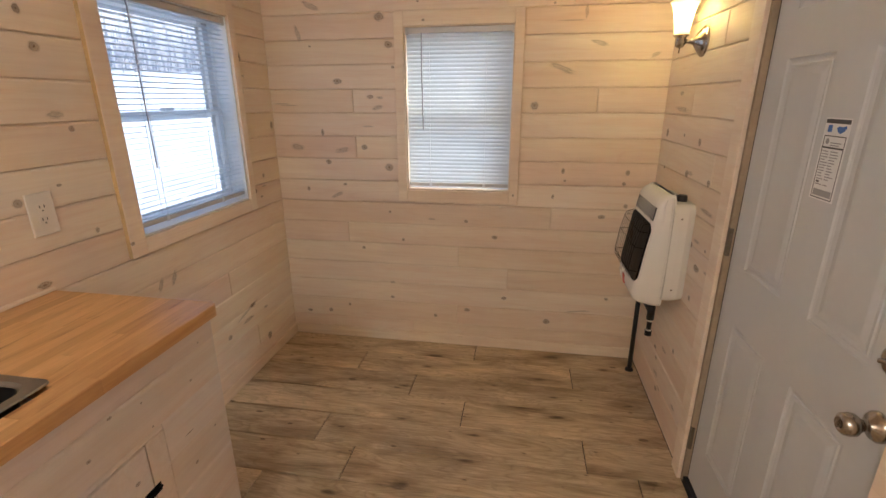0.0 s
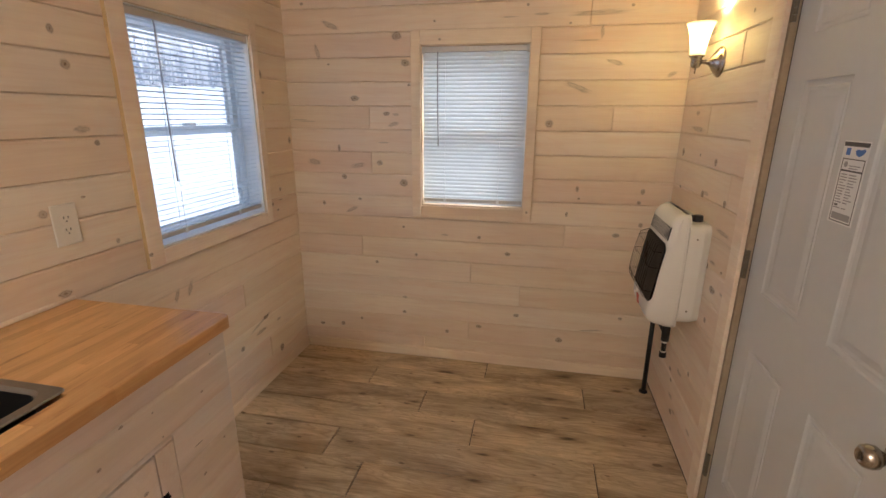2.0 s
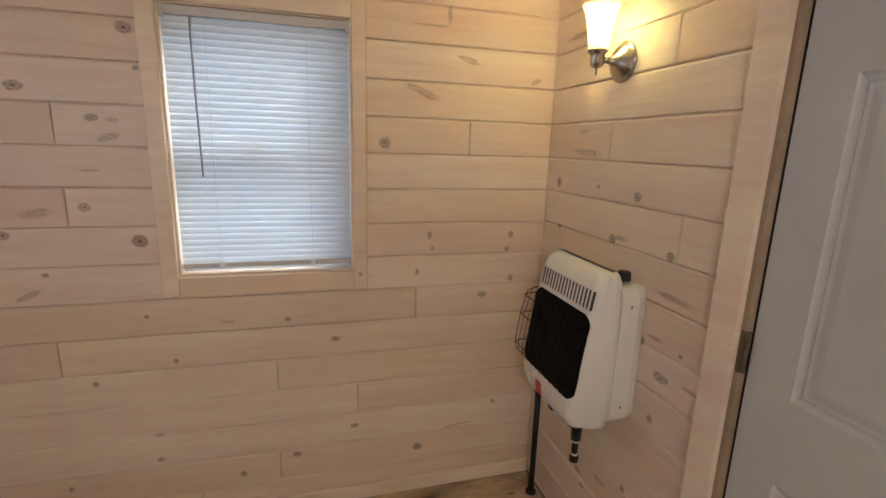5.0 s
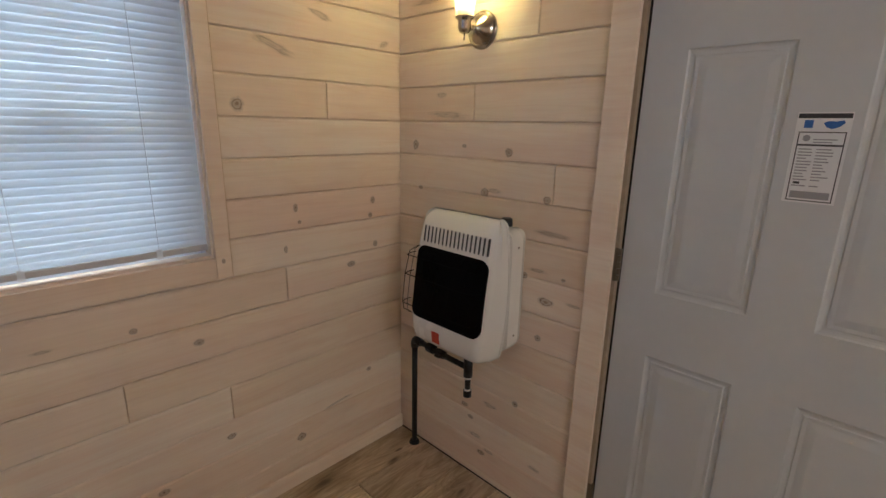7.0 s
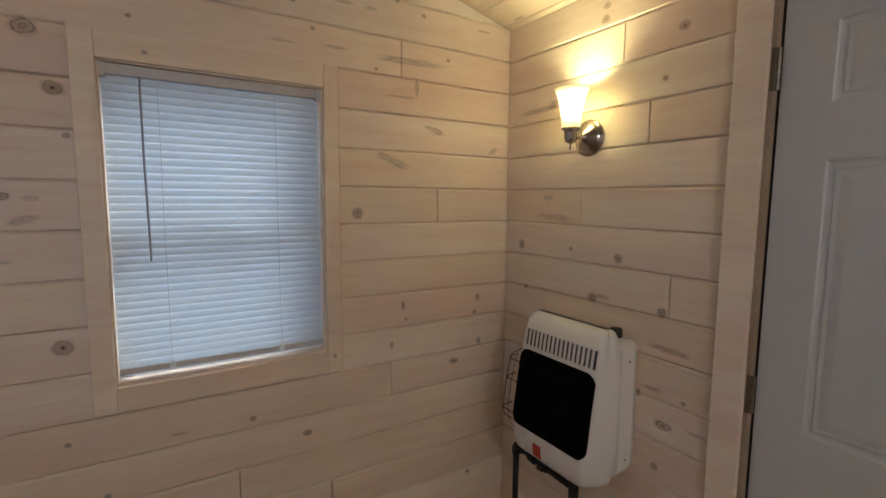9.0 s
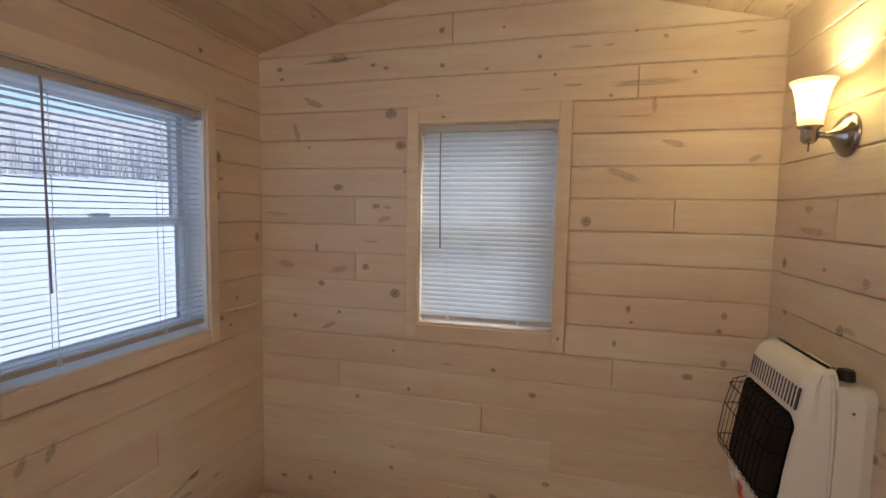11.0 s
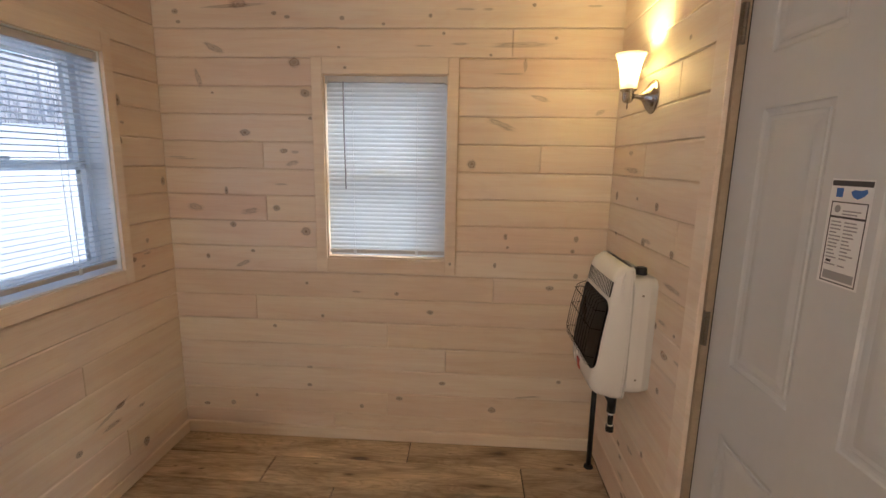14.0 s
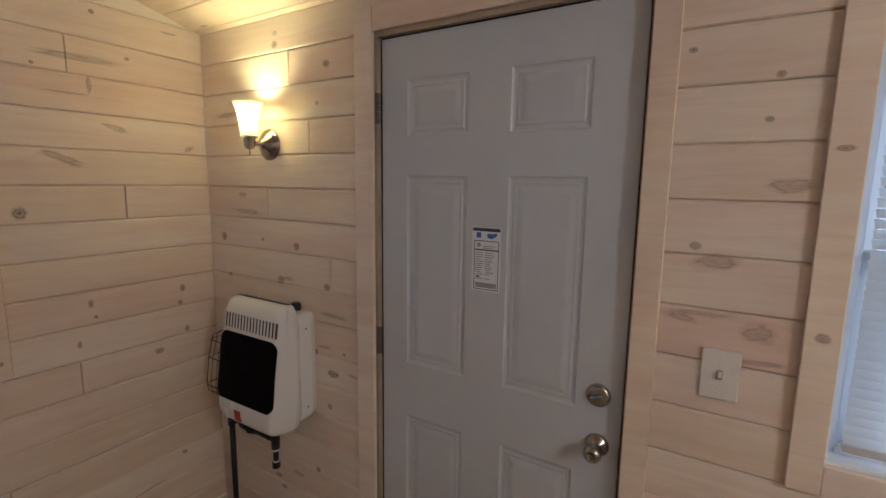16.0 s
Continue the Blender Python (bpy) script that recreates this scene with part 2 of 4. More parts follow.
def shade_material():
    m, nt, p = mat("frosted_glass_shade")
    tc = nt.nodes.new("ShaderNodeTexCoord")
    sp = nt.nodes.new("ShaderNodeSeparateXYZ")
    nt.links.new(tc.outputs["Object"], sp.inputs[0])
    z = sp.outputs["Z"]
    p.inputs["Base Color"].default_value = (0.9, 0.82, 0.66, 1)
    p.inputs["Roughness"].default_value = 0.35
    glow = ramp(nt, math_node(nt, "MULTIPLY", z, 8.0), [(0.0, (0.80, 0.46, 0.16)), (0.35, (0.95, 0.66, 0.30)), (0.6, (1.0, 0.86, 0.58)), (1.0, (1.0, 0.80, 0.45))])
    nt.links.new(glow, p.inputs["Emission Color"])
    nt.links.new(ramp(nt, math_node(nt, "MULTIPLY", z, 8.0), [(0.0, (0.10,) * 3), (0.35, (0.14,) * 3), (0.62, (0.35,) * 3), (1.0, (0.3,) * 3)]), p.inputs["Emission Strength"])
    tr = node(nt, "ShaderNodeBsdfTranslucent")
    tr.inputs["Color"].default_value = (0.95, 0.88, 0.74, 1)
    tp = node(nt, "ShaderNodeBsdfTransparent")
    tp.inputs["Color"].default_value = (0.95, 0.88, 0.74, 1)
    m1, m2 = nt.nodes.new("ShaderNodeMixShader"), nt.nodes.new("ShaderNodeMixShader")
    nt.links.new(ramp(nt, math_node(nt, "MULTIPLY", z, 8.0), [(0.0, (0.14,) * 3), (0.35, (0.30,) * 3), (0.62, (0.75,) * 3), (1.0, (0.92,) * 3)]), m1.inputs[0])
    m2.inputs[0].default_value = 0.03
    nt.links.new(p.outputs[0], m1.inputs[1])
    nt.links.new(tr.outputs[0], m1.inputs[2])
    nt.links.new(m1.outputs[0], m2.inputs[1])
    nt.links.new(tp.outputs[0], m2.inputs[2])
    nt.links.new(m2.outputs[0], nt.nodes["Material Output"].inputs["Surface"])
    return m


def glass_material():
    m, nt, p = mat("window_glass")
    p.inputs["Base Color"].default_value = (0.97, 0.99, 1.0, 1)
    p.inputs["Roughness"].default_value = 0.0
    p.inputs["Transmission Weight"].default_value = 1.0
    p.inputs["IOR"].default_value = 1.05
    return m


def woods_material():
    m, nt, p = mat("bare_winter_trees")
    c = ramp(nt, noise_at(nt, coords(nt, (1, 1, 1)), 0.8, 4), [(0.35, (0.36, 0.36, 0.38)), (0.7, (0.46, 0.46, 0.49))])
    nt.links.new(c, p.inputs["Base Color"])
    p.inputs["Roughness"].default_value = 0.95
    return m


PINE = pine()
CASING = pine("whitewashed_pine_trim", (0.87, 0.79, 0.675), (0.84, 0.735, 0.61))
CABWHITE = pine("white_painted_pine", (0.70, 0.655, 0.61), (0.66, 0.60, 0.55), 0.42)
RAW = plain("raw_jamb_wood", (0.46, 0.36, 0.25), 0.6, var=0.25, scale=6)
RAWEDGE = plain("raw_pine_edge", (0.62, 0.43, 0.21), 0.6, var=0.2, scale=12)
PINECEIL = pine("whitewashed_pine_ceiling", turned=True)
KNOT = knot_material()
KNOTFAINT = knot_material(True)
LAMINATE = floor_material()
BLOCK = butcher()
VINYL = plain("white_vinyl", (0.92, 0.93, 0.93), 0.35, var=0.03)
SLAT = slat_material()
FRAMEVINYL = slat_material("window_frame_vinyl", 0.78, (0.97, 0.97, 0.96))
# off-white rails toned down to taupe: their backlit shade is in the colour
RAIL = plain("backlit_blind_rail", (0.62, 0.59, 0.57), 0.4)
CORD = plain("white_cord", (0.85, 0.86, 0.87), 0.7)
WAND = plain("grey_clear_plastic", (0.33, 0.33, 0.35), 0.25)
DOORPAINT = plain("white_door_paint", (0.59, 0.61, 0.625), 0.38, var=0.04, scale=3, bumpy=0.05)
ENAMEL = plain("white_enamel", (0.84, 0.825, 0.78), 0.22, var=0.012, scale=3)
BLACKGLASS = plain("dark_heater_glass", (0.002, 0.002, 0.0022), 0.3, spec=0.06)
BLACK = plain("black_plastic", (0.016, 0.015, 0.015), 0.4)
WIRE = plain("black_wire", (0.003, 0.003, 0.003), 0.5, 0.0, spec=0.03)
IRON = plain("black_iron_pipe", (0.028, 0.028, 0.028), 0.45, 0.5, var=0.3, scale=20)
NICKEL = plain("brushed_nickel", (0.46, 0.43, 0.385), 0.22, 1.0, var=0.1)
HINGEMETAL = plain("dull_hinge_metal", (0.22, 0.19, 0.15), 0.4, 1.0, var=0.3, scale=30)
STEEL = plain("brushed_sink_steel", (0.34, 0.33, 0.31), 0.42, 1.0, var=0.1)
# same steel as the rim, with the bowl's inner shade put into its colour
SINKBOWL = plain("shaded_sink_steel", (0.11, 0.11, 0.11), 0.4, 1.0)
PLATE = plain("white_plate_plastic", (0.80, 0.75, 0.68), 0.3, var=0.02)
RED = plain("red_tag", (0.52, 0.045, 0.022), 0.5)
PAPER = plain("white_label_paper", (0.78, 0.79, 0.80), 0.45, var=0.02)
INK = plain("black_ink", (0.05, 0.05, 0.055), 0.5)
GREYINK = plain("grey_ink", (0.33, 0.33, 0.35), 0.5)
BLUE = plain("blue_ink", (0.05, 0.16, 0.50), 0.5)
WEATHER = plain("black_weatherstrip", (0.012, 0.012, 0.012), 0.8)
SHADE = shade_material()
GLASS = glass_material()
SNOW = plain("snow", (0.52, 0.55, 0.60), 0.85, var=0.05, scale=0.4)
WOODS = woods_material()
SIDING = plain("grey_siding", (0.30, 0.30, 0.31), 0.6)

# ---- mesh helpers ----
def part(name, bm, material, parent=None, label="", at=None, smooth=False):
    """Link a bmesh as one mesh object, under parent if given, at the local matrix at."""
    me = bpy.data.meshes.new(name)
    bmesh.ops.recalc_face_normals(bm, faces=bm.faces)
    bm.to_mesh(me)
    bm.free()
    if smooth:
        for f in me.polygons:
            f.use_smooth = True
    me.materials.append(material)
    return shared(name, me, parent, label, at)


def shared(name, me, parent=None, label="", at=None):
    ob = new(name, me)
    if parent:
        ob.parent = parent
    if at is not None:
        ob.matrix_local = at
    if label:
        tagged(ob, label)
    return ob


def thing(name, label, category, at=None, group="", kind=""):
    ob = new(name)
    ob.empty_display_size = 0.05
    if at is not None:
        ob.matrix_world = at
    return tagged(ob, label, category, group, kind)


def box(bm, x0, x1, y0, y1, z0, z1, bev=0.0, seg=1):
    v = [bm.verts.new(p) for p in ((x0, y0, z0), (x1, y0, z0), (x1, y1, z0), (x0, y1, z0), (x0, y0, z1), (x1, y0, z1), (x1, y1, z1), (x0, y1, z1))]
    fs = [bm.faces.new([v[i] for i in q]) for q in ((0, 3, 2, 1), (4, 5, 6, 7), (0, 1, 5, 4), (1, 2, 6, 5), (2, 3, 7, 6), (3, 0, 4, 7))]
    if bev:
        bmesh.ops.bevel(bm, geom=list({e for f in fs for e in f.edges}), offset=bev, segments=seg, profile=0.5, affect="EDGES")
    return bm


def boxes(*rows, bev=0.0, seg=1):
    bm = bmesh.new()
    for r in rows:
        box(bm, *r, bev=bev, seg=seg)
    return bm


def lathe(profile, n=32, bm=None, m=None):
    """Turn a list of (radius, height) about z; ends with radius 0 close."""
    bm = bm or bmesh.new()
    m = m or Matrix()
    rings = []
    for r, h in profile:
        if r < 1e-6:
            rings.append([bm.verts.new(m @ Vector((0, 0, h)))])
        else:
            rings.append([bm.verts.new(m @ Vector((r * math.cos(2 * math.pi * i / n), r * math.sin(2 * math.pi * i / n), h))) for i in range(n)])
    for a, b in zip(rings, rings[1:]):
        for i in range(n):
            j = (i + 1) % n
            if len(a) == 1 and len(b) == 1:
                continue
            if len(a) == 1:
                bm.faces.new((a[0], b[i], b[j]))
            elif len(b) == 1:
                bm.faces.new((a[i], a[j], b[0]))
            else:
                bm.faces.new((a[i], a[j], b[j], b[i]))
    return bm


def tube(points, r, n=8, bm=None):
    """A round bar along a list of points."""
    bm = bm or bmesh.new()
    pts = [Vector(p) for p in points]
    rings = []
    up = Vector((0.13, 0.21, 0.97))
    for i, p in enumerate(pts):
        d = (pts[min(i + 1, len(pts) - 1)] - pts[max(i - 1, 0)]).normalized()
        a = d.cross(up)
        if a.length < 0.1:
            a = d.cross(Vector((1, 0.1, 0)))
        a.normalize()
        b = d.cross(a)
        rings.append([bm.verts.new(p + r * (math.cos(2 * math.pi * k / n) * a + math.sin(2 * math.pi * k / n) * b)) for k in range(n)])
    for a, b in zip(rings, rings[1:]):
        for k in range(n):
            bm.faces.new((a[k], a[(k + 1) % n], b[(k + 1) % n], b[k]))
    bm.faces.new(rings[0])
    bm.faces.new(rings[-1])
    return bm


def rounded(w, h, r, n=6):
    """Outline of a rounded rectangle, w wide and h high, about the origin."""
    out = []
    for cx, cy, a0 in ((w / 2 - r, h / 2 - r, 0), (-w / 2 + r, h / 2 - r, 90), (-w / 2 + r, -h / 2 + r, 180), (w / 2 - r, -h / 2 + r, 270)):
        for i in range(n + 1):
            a = radians(a0 + 90 * i / n)
            out.append((cx + r * math.cos(a), cy + r * math.sin(a)))
    return out


def loft(rings, close=(True, True), bm=None):
    bm = bm or bmesh.new()
    vs = [[bm.verts.new(p) for p in ring] for ring in rings]
    n = len(vs[0])
    for a, b in zip(vs, vs[1:]):
        for k in range(n):
            bm.faces.new((a[k], a[(k + 1) % n], b[(k + 1) % n], b[k]))
    if close[0]:
        bm.faces.new(vs[0])
    if close[1]:
        bm.faces.new(vs[-1])
    return bm


# ---- plan ----
XL, XR, YF, YB = -1.42, 0.80, 2.70, -1.70
EAVE_L, EAVE_R, SLOPE = 2.268, 2.236, 0.25
XM = (EAVE_R - EAVE_L + SLOPE * (XL + XR)) / (2 * SLOPE)
RIDGE = EAVE_L + SLOPE * (XM - XL)
THICK = 0.13
PITCH, SEAM = 0.1315, 1.062
LWIN = (1.568, 2.336, 1.004, 1.926)
FWIN = (-0.597, 0.007, 1.013, 1.908)
RWIN = (-0.30, 0.444, 1.015, 1.915)
DOOR = (0.85, 1.735, 0.0, 2.112)


class Wall:
    """A wall plane: u runs along it, z up, and local y goes into the wall."""

    def __init__(self, name, m, u0, u1, top, holes, label):
        self.m, self.u0, self.u1, self.top, self.holes = m, u0, u1, top, holes
        self.ob = tagged(new(name), label, kind="structure")
        self.ob.matrix_world = m
        self.rng = random.Random(name)

    def shell(self):
        us = sorted({self.u0, self.u1, *[h[i] for h in self.holes for i in (0, 1)]})
        bm = bmesh.new()
        for a, b in zip(us, us[1:]):
            zs = [(0.0, self.top)]
            for h in self.holes:
                if h[0] <= a and b <= h[1]:
                    zs = [q for z0, z1 in zs for q in ((z0, min(z1, h[2])), (max(z0, h[3]), z1)) if q[1] - q[0] > 0.001]
            for z0, z1 in zs:
                box(bm, a, b, 0.0135, THICK, z0, z1)
        part("wall_core", bm, PINE, self.ob, "pine wall core behind the boards")


BOARD_CACHE = {}


def board_mesh(segs, h):
    """A tongue-and-groove board about its own middle: segs are (u0, u1, z0, z1) blocks, with grooves along its long edges."""
    bm = bmesh.new()
    c, d = 0.0052, 0.0125
    for u0, u1, z0, z1, ea, eb in segs:
        top = c if abs(z1 - h / 2) < 1e-6 else 0.0
        bot = c if abs(z0 + h / 2) < 1e-6 else 0.0
        ys = [(z0, d), (z0, bot * 0.8), (z0 + bot * 0.75, 0.0), (z1 - top * 1.3, 0.0), (z1, top * 0.8), (z1, d)]
        ea_, eb_ = (0.0022 if ea else 0.0), (0.0022 if eb else 0.0)
        ringa = [(u0 + (ea_ if y < 0.001 else 0), y, z) for z, y in ys]
        ringb = [(u1 - (eb_ if y < 0.001 else 0), y, z) for z, y in ys]
        va, vb = [bm.verts.new(p) for p in ringa], [bm.verts.new(p) for p in ringb]
        for k in range(len(ys) - 1):
            bm.faces.new((va[k], va[k + 1], vb[k + 1], vb[k]))
        bm.faces.new(va)
        bm.faces.new(vb)
    return bm


def clad(wall, joints, z_low, pitch=PITCH, seam=SEAM, skip=()):
    """Boards over a wall, row by row. joints: {row: [u, ...]}, where row 0 sits on the seam."""
    g = 0.0009
    row = math.floor((z_low - seam) / pitch)
    while seam + row * pitch < wall.top:
        z0, z1 = max(seam + row * pitch, z_low) + g, min(seam + (row + 1) * pitch, wall.top) - g
        if z1 - z0 > 0.012:
            if row in joints:
                cuts = sorted(joints[row])
            else:
                cuts, u = [], wall.u0 + wall.rng.uniform(0.5, 2.2)
                while u < wall.u1 - 0.3:
                    if not any(a < u < b for a, b in skip):
                        cuts.append(u)
                    u += wall.rng.uniform(1.3, 2.4)
            ends = [wall.u0] + cuts + [wall.u1]
            for a, b in zip(ends, ends[1:]):
                a, b = a + g * 0.7, b - g * 0.7
                pieces = [[(a, b, z0, z1)]]
                for h in wall.holes:
                    out = []
                    for group in pieces:
                        keep, right, touched = [], [], False
                        for (p, q, s, t) in group:
                            if h[0] >= q or h[1] <= p or h[2] >= t or h[3] <= s:
                                (keep if p < h[0] else right).append((p, q, s, t))
                                continue
                            touched = True
                            if p < h[0]:
                                keep.append((p, h[0], s, t))
                            m0, m1 = max(p, h[0]), min(q, h[1])
                            bridge = False
                            if s < h[2]:
                                keep.append((m0, m1, s, h[2]))
                                bridge = True
                            if t > h[3]:
                                keep.append((m0, m1, h[3], t))
                                bridge = True
                            if q > h[1]:
                                (keep if bridge else right).append((h[1], q, s, t))
                        out += [x for x in (keep, right) if x]
                    pieces = out
                for group in pieces:
                    ua, ub = min(p[0] for p in group), max(p[1] for p in group)
                    uc, zc = (ua + ub) / 2, (z0 + z1) / 2
                    bm = board_mesh([(p - uc, q - uc, s - zc, t - zc, abs(p - ua) < 1e-6, abs(q - ub) < 1e-6) for p, q, s, t in group], z1 - z0)
                    part("board", bm, PINE, wall.ob, at=Matrix.Translation((uc, wall.rng.uniform(-0.0004, 0.0004), zc)))
        row += 1


def knot_mesh(material):
    bm = bmesh.new()
    n = 20
    mid = bm.verts.new((0, -0.02, 0))
    rim = [bm.verts.new((math.cos(2 * math.pi * i / n), 0, math.sin(2 * math.pi * i / n))) for i in range(n)]
    for i in range(n):
        bm.faces.new((mid, rim[(i + 1) % n], rim[i]))
    me = bpy.data.meshes.new("knot")
    bm.to_mesh(me)
    bm.free()
    me.materials.append(material)
    return me


KNOT_MESH, STAIN_MESH = knot_mesh(KNOT), knot_mesh(KNOTFAINT)


def knots(wall, rows, sign=1):
    """Knots in the boards: (u, z, half length, half height) and, if it leans, an angle."""
    for r in rows:
        u, z, a, b = r[:4]
        lean = r[4] if len(r) > 4 else 0
        shared("knot", STAIN_MESH if max(a, b) > 2.2 * min(a, b) or a > 0.034 else KNOT_MESH, wall.ob, at=pose(sign * u, -0.0012, z, 0, -lean * sign, 0) @ Matrix.Diagonal((a * 1.15, 0.02, b * 1.2, 1)))


def casing(wall, hole, name, w=(0.07, 0.07, 0.072, 0.076), t=0.018, bottom=True, label="", raw=()):
    """Flat boards round an opening: left, right, bottom and top widths."""
    u0, u1, z0, z1 = hole
    l, r, b, tp = w
    ob = tagged(new(name), label, kind="structure")
    ob.matrix_world = wall.m
    zlo = z0 - b if bottom else 0.0
    part("side_board", boxes((u0 - l, u0, -t, -0.001, zlo, z1 + tp), bev=0.0015), CASING, ob)
    part("side_board", boxes((u1, u1 + r, -t, -0.001, zlo, z1 + tp), bev=0.0015), CASING, ob)
    for e in raw:
        ea, eb = (u0 - l - 0.0014, u0 - l - 0.0002) if e < 0 else (u1 + r + 0.0002, u1 + r + 0.0014)
        part("raw_edge", boxes((ea, eb, -t + 0.001, -0.001, zlo + 0.001, z1 + tp - 0.001)), RAWEDGE, ob, "unpainted golden board edge")
    part("head_board", boxes((u0 + 0.0008, u1 - 0.0008, -t + 0.0006, -0.001, z1, z1 + tp), bev=0.0015), CASING, ob)
    if bottom:
        part("bottom_board", boxes((u0 + 0.0008, u1 - 0.0008, -t + 0.0006, -0.001, z0 - b, z0), bev=0.0015), CASING, ob)
    return ob


def window(wall, hole, name, label):
    """A white double-hung window set in its opening, with a pine lining."""
    u0, u1, z0, z1 = hole
    ob = tagged(new(name), label, "window", kind="structure")
    ob.matrix_world = wall.m
    deep = wall is left
    d0, d1 = (0.086, THICK + 0.012) if deep else (0.050, THICK + 0.004)
    part("window_lining", boxes((u0, u0 + 0.006, -0.001, d0, z0, z1), (u1 - 0.006, u1, -0.001, d0, z0, z1), (u0 + 0.006, u1 - 0.006, -0.001, d0, z1 - 0.004, z1), (u0 + 0.006, u1 - 0.006, -0.001, d0, z0, z0 + 0.008)), CASING if wall is far else VINYL, ob, "painted pine lining" if wall is far else "white vinyl lining")
    f = 0.020 if wall is far else 0.026
    fr = f
    part("window_frame", boxes((u0, u0 + f, d0 + 0.001, d1, z0, z1), (u1 - fr, u1, d0 + 0.001, d1, z0, z1), (u0 + f, u1 - fr, d0 + 0.001, d1, z1 - f, z1), (u0 + f, u1 - fr, d0 + 0.001, d1, z0, z0 + f), bev=0.002), FRAMEVINYL, ob, "white vinyl frame")
    zm = (z0 + z1) / 2
    for nm, a, b, y0 in (("upper_sash", zm - 0.018, z1 - f, d0 + (0.030 if deep else 0.040)), ("lower_sash", z0 + f, zm + 0.020, d0 + (0.005 if deep else 0.012))):
        s = 0.022 if wall is far else 0.028
        p0, p1 = u0 + f, u1 - fr
        sash = part(nm, boxes((p0, p0 + s, y0, y0 + 0.024, a, b), (p1 - s, p1, y0, y0 + 0.024, a, b), (p0 + s, p1 - s, y0, y0 + 0.024, b - s, b), (p0 + s, p1 - s, y0, y0 + 0.024, a, a + s), bev=0.002), FRAMEVINYL, ob, "white vinyl sash")
        pane = part("pane", boxes((p0 + s, p1 - s, y0 + 0.010, y0 + 0.014, a + s, b - s)), GLASS, sash, "clear glass pane")
        pane.visible_shadow = False
    part("sash_lock", boxes(((u0 + u1) / 2 - 0.03, (u0 + u1) / 2 + 0.03, d0 - 0.002, d0 + 0.026, zm + 0.021, zm + 0.034), bev=0.004, seg=2), FRAMEVINYL, ob, "white sash lock")
    return ob


def blind(wall, hole, name, label, tilt, wand_at, wand_len, cords, gap=0.040):
    """A one-inch mini blind hung inside the opening. tilt: degrees by which the slats turn from level."""
    u0, u1, z0, z1 = (hole[0] + 0.008, hole[1] - 0.008, hole[2], hole[3] - 0.0045)
    ob = thing(name, label, "blind", wall.m @ Matrix.Translation(((u0 + u1) / 2, 0.024, z1)), "mini blinds in the windows")
    hw = (u1 - u0) / 2
    part("headrail", boxes((-hw, hw, -0.016, 0.014, -0.030, -0.001), bev=0.002), RAIL, ob, "off-white metal blind headrail, backlit shade in its colour")
    part("end_bracket", boxes((-hw - 0.003, -hw + 0.012, -0.019, 0.016, -0.037, 0.0), bev=0.001), RAIL, ob)
    part("end_bracket", boxes((hw - 0.012, hw + 0.003, -0.019, 0.016, -0.037, 0.0), bev=0.001), RAIL, ob)
    bm = bmesh.new()
    n, w, rise = 6, (0.0137 if tilt > 60 else 0.0125), (0.0042 if tilt > 60 else 0.0013)
    prof = [((i / n * 2 - 1) * w, rise * (1 - (i / n * 2 - 1) ** 2)) for i in range(n + 1)]
    ring = prof + [(y, z - 0.0004) for y, z in reversed(prof)]
    a = [bm.verts.new((-hw + 0.002, y, z)) for y, z in ring]
    b = [bm.verts.new((hw - 0.002, y, z)) for y, z in ring]
    m = len(ring)
    for k in range(m):
        bm.faces.new((a[k], a[(k + 1) % m], b[(k + 1) % m], b[k]))
    bm.faces.new(a)
    bm.faces.new(b)
    first = part("slat", bm, SLAT, ob, at=pose(0, 0, -0.040, tilt, 0, 0), smooth=False)
    step = 0.0215
    low = -0.040 - step * math.floor((-0.040 - (z0 - z1 + gap)) / step) - step * 0.47
    z = -0.040 - step
    rng = random.Random(name)
    while z > low:
        shared("slat", first.data, ob, at=pose(0, 0, z, tilt + rng.uniform(-1.5, 1.5), rng.uniform(-0.06, 0.06), 0))
        z -= step
    part("bottom_rail", boxes((-hw + 0.001, hw - 0.001, -0.012, 0.012, low - 0.020, low - 0.001), bev=0.003, seg=2), RAIL, ob, "off-white bottom rail, backlit shade in its colour")
    for c in cords:
        cu = c - (u0 + u1) / 2
        for y in (-0.0135, 0.0135):
            part("ladder_cord", tube([(cu, y, -0.03), (cu, y, low)], 0.0012, 5), CORD, ob)
        part("hold_down_clip", boxes((cu - 0.008, cu + 0.008, -0.014, -0.0125, low - 0.024, low + 0.006)), CORD, ob)
    wu = wand_at - (u0 + u1) / 2
    part("tilt_wand", tube([(wu, -0.020, -0.03), (wu, -0.024, -0.05), (wu, -0.022, -wand_len * 0.5), (wu + 0.004, -0.020, -wand_len)], 0.0032, 6), WAND, ob, "thin grey tilt wand")
    return ob


# ---- setting ----
far = Wall("wall_far", pose(0, YF, 0), XL - THICK, XR + THICK, RIDGE + 0.1, [FWIN], "whitewashed knotty pine board wall with a small window")
left = Wall("wall_left", pose(XL, 0, 0, 0, 0, 90), YB, YF, EAVE_L + 0.02, [LWIN], "whitewashed knotty pine board wall behind the counter")
rw = lambda h: (-h[1], -h[0], h[2], h[3])
right = Wall("wall_right", pose(XR, 0, 0, 0, 0, -90), -YF, -YB, EAVE_R + 0.02, [rw(DOOR), rw(RWIN)], "whitewashed knotty pine board wall with the entrance door")
back = Wall("wall_back", pose(0, YB, 0, 0, 0, 180), -XR - THICK, -XL + THICK, RIDGE + 0.1, [], "plain whitewashed pine board wall")


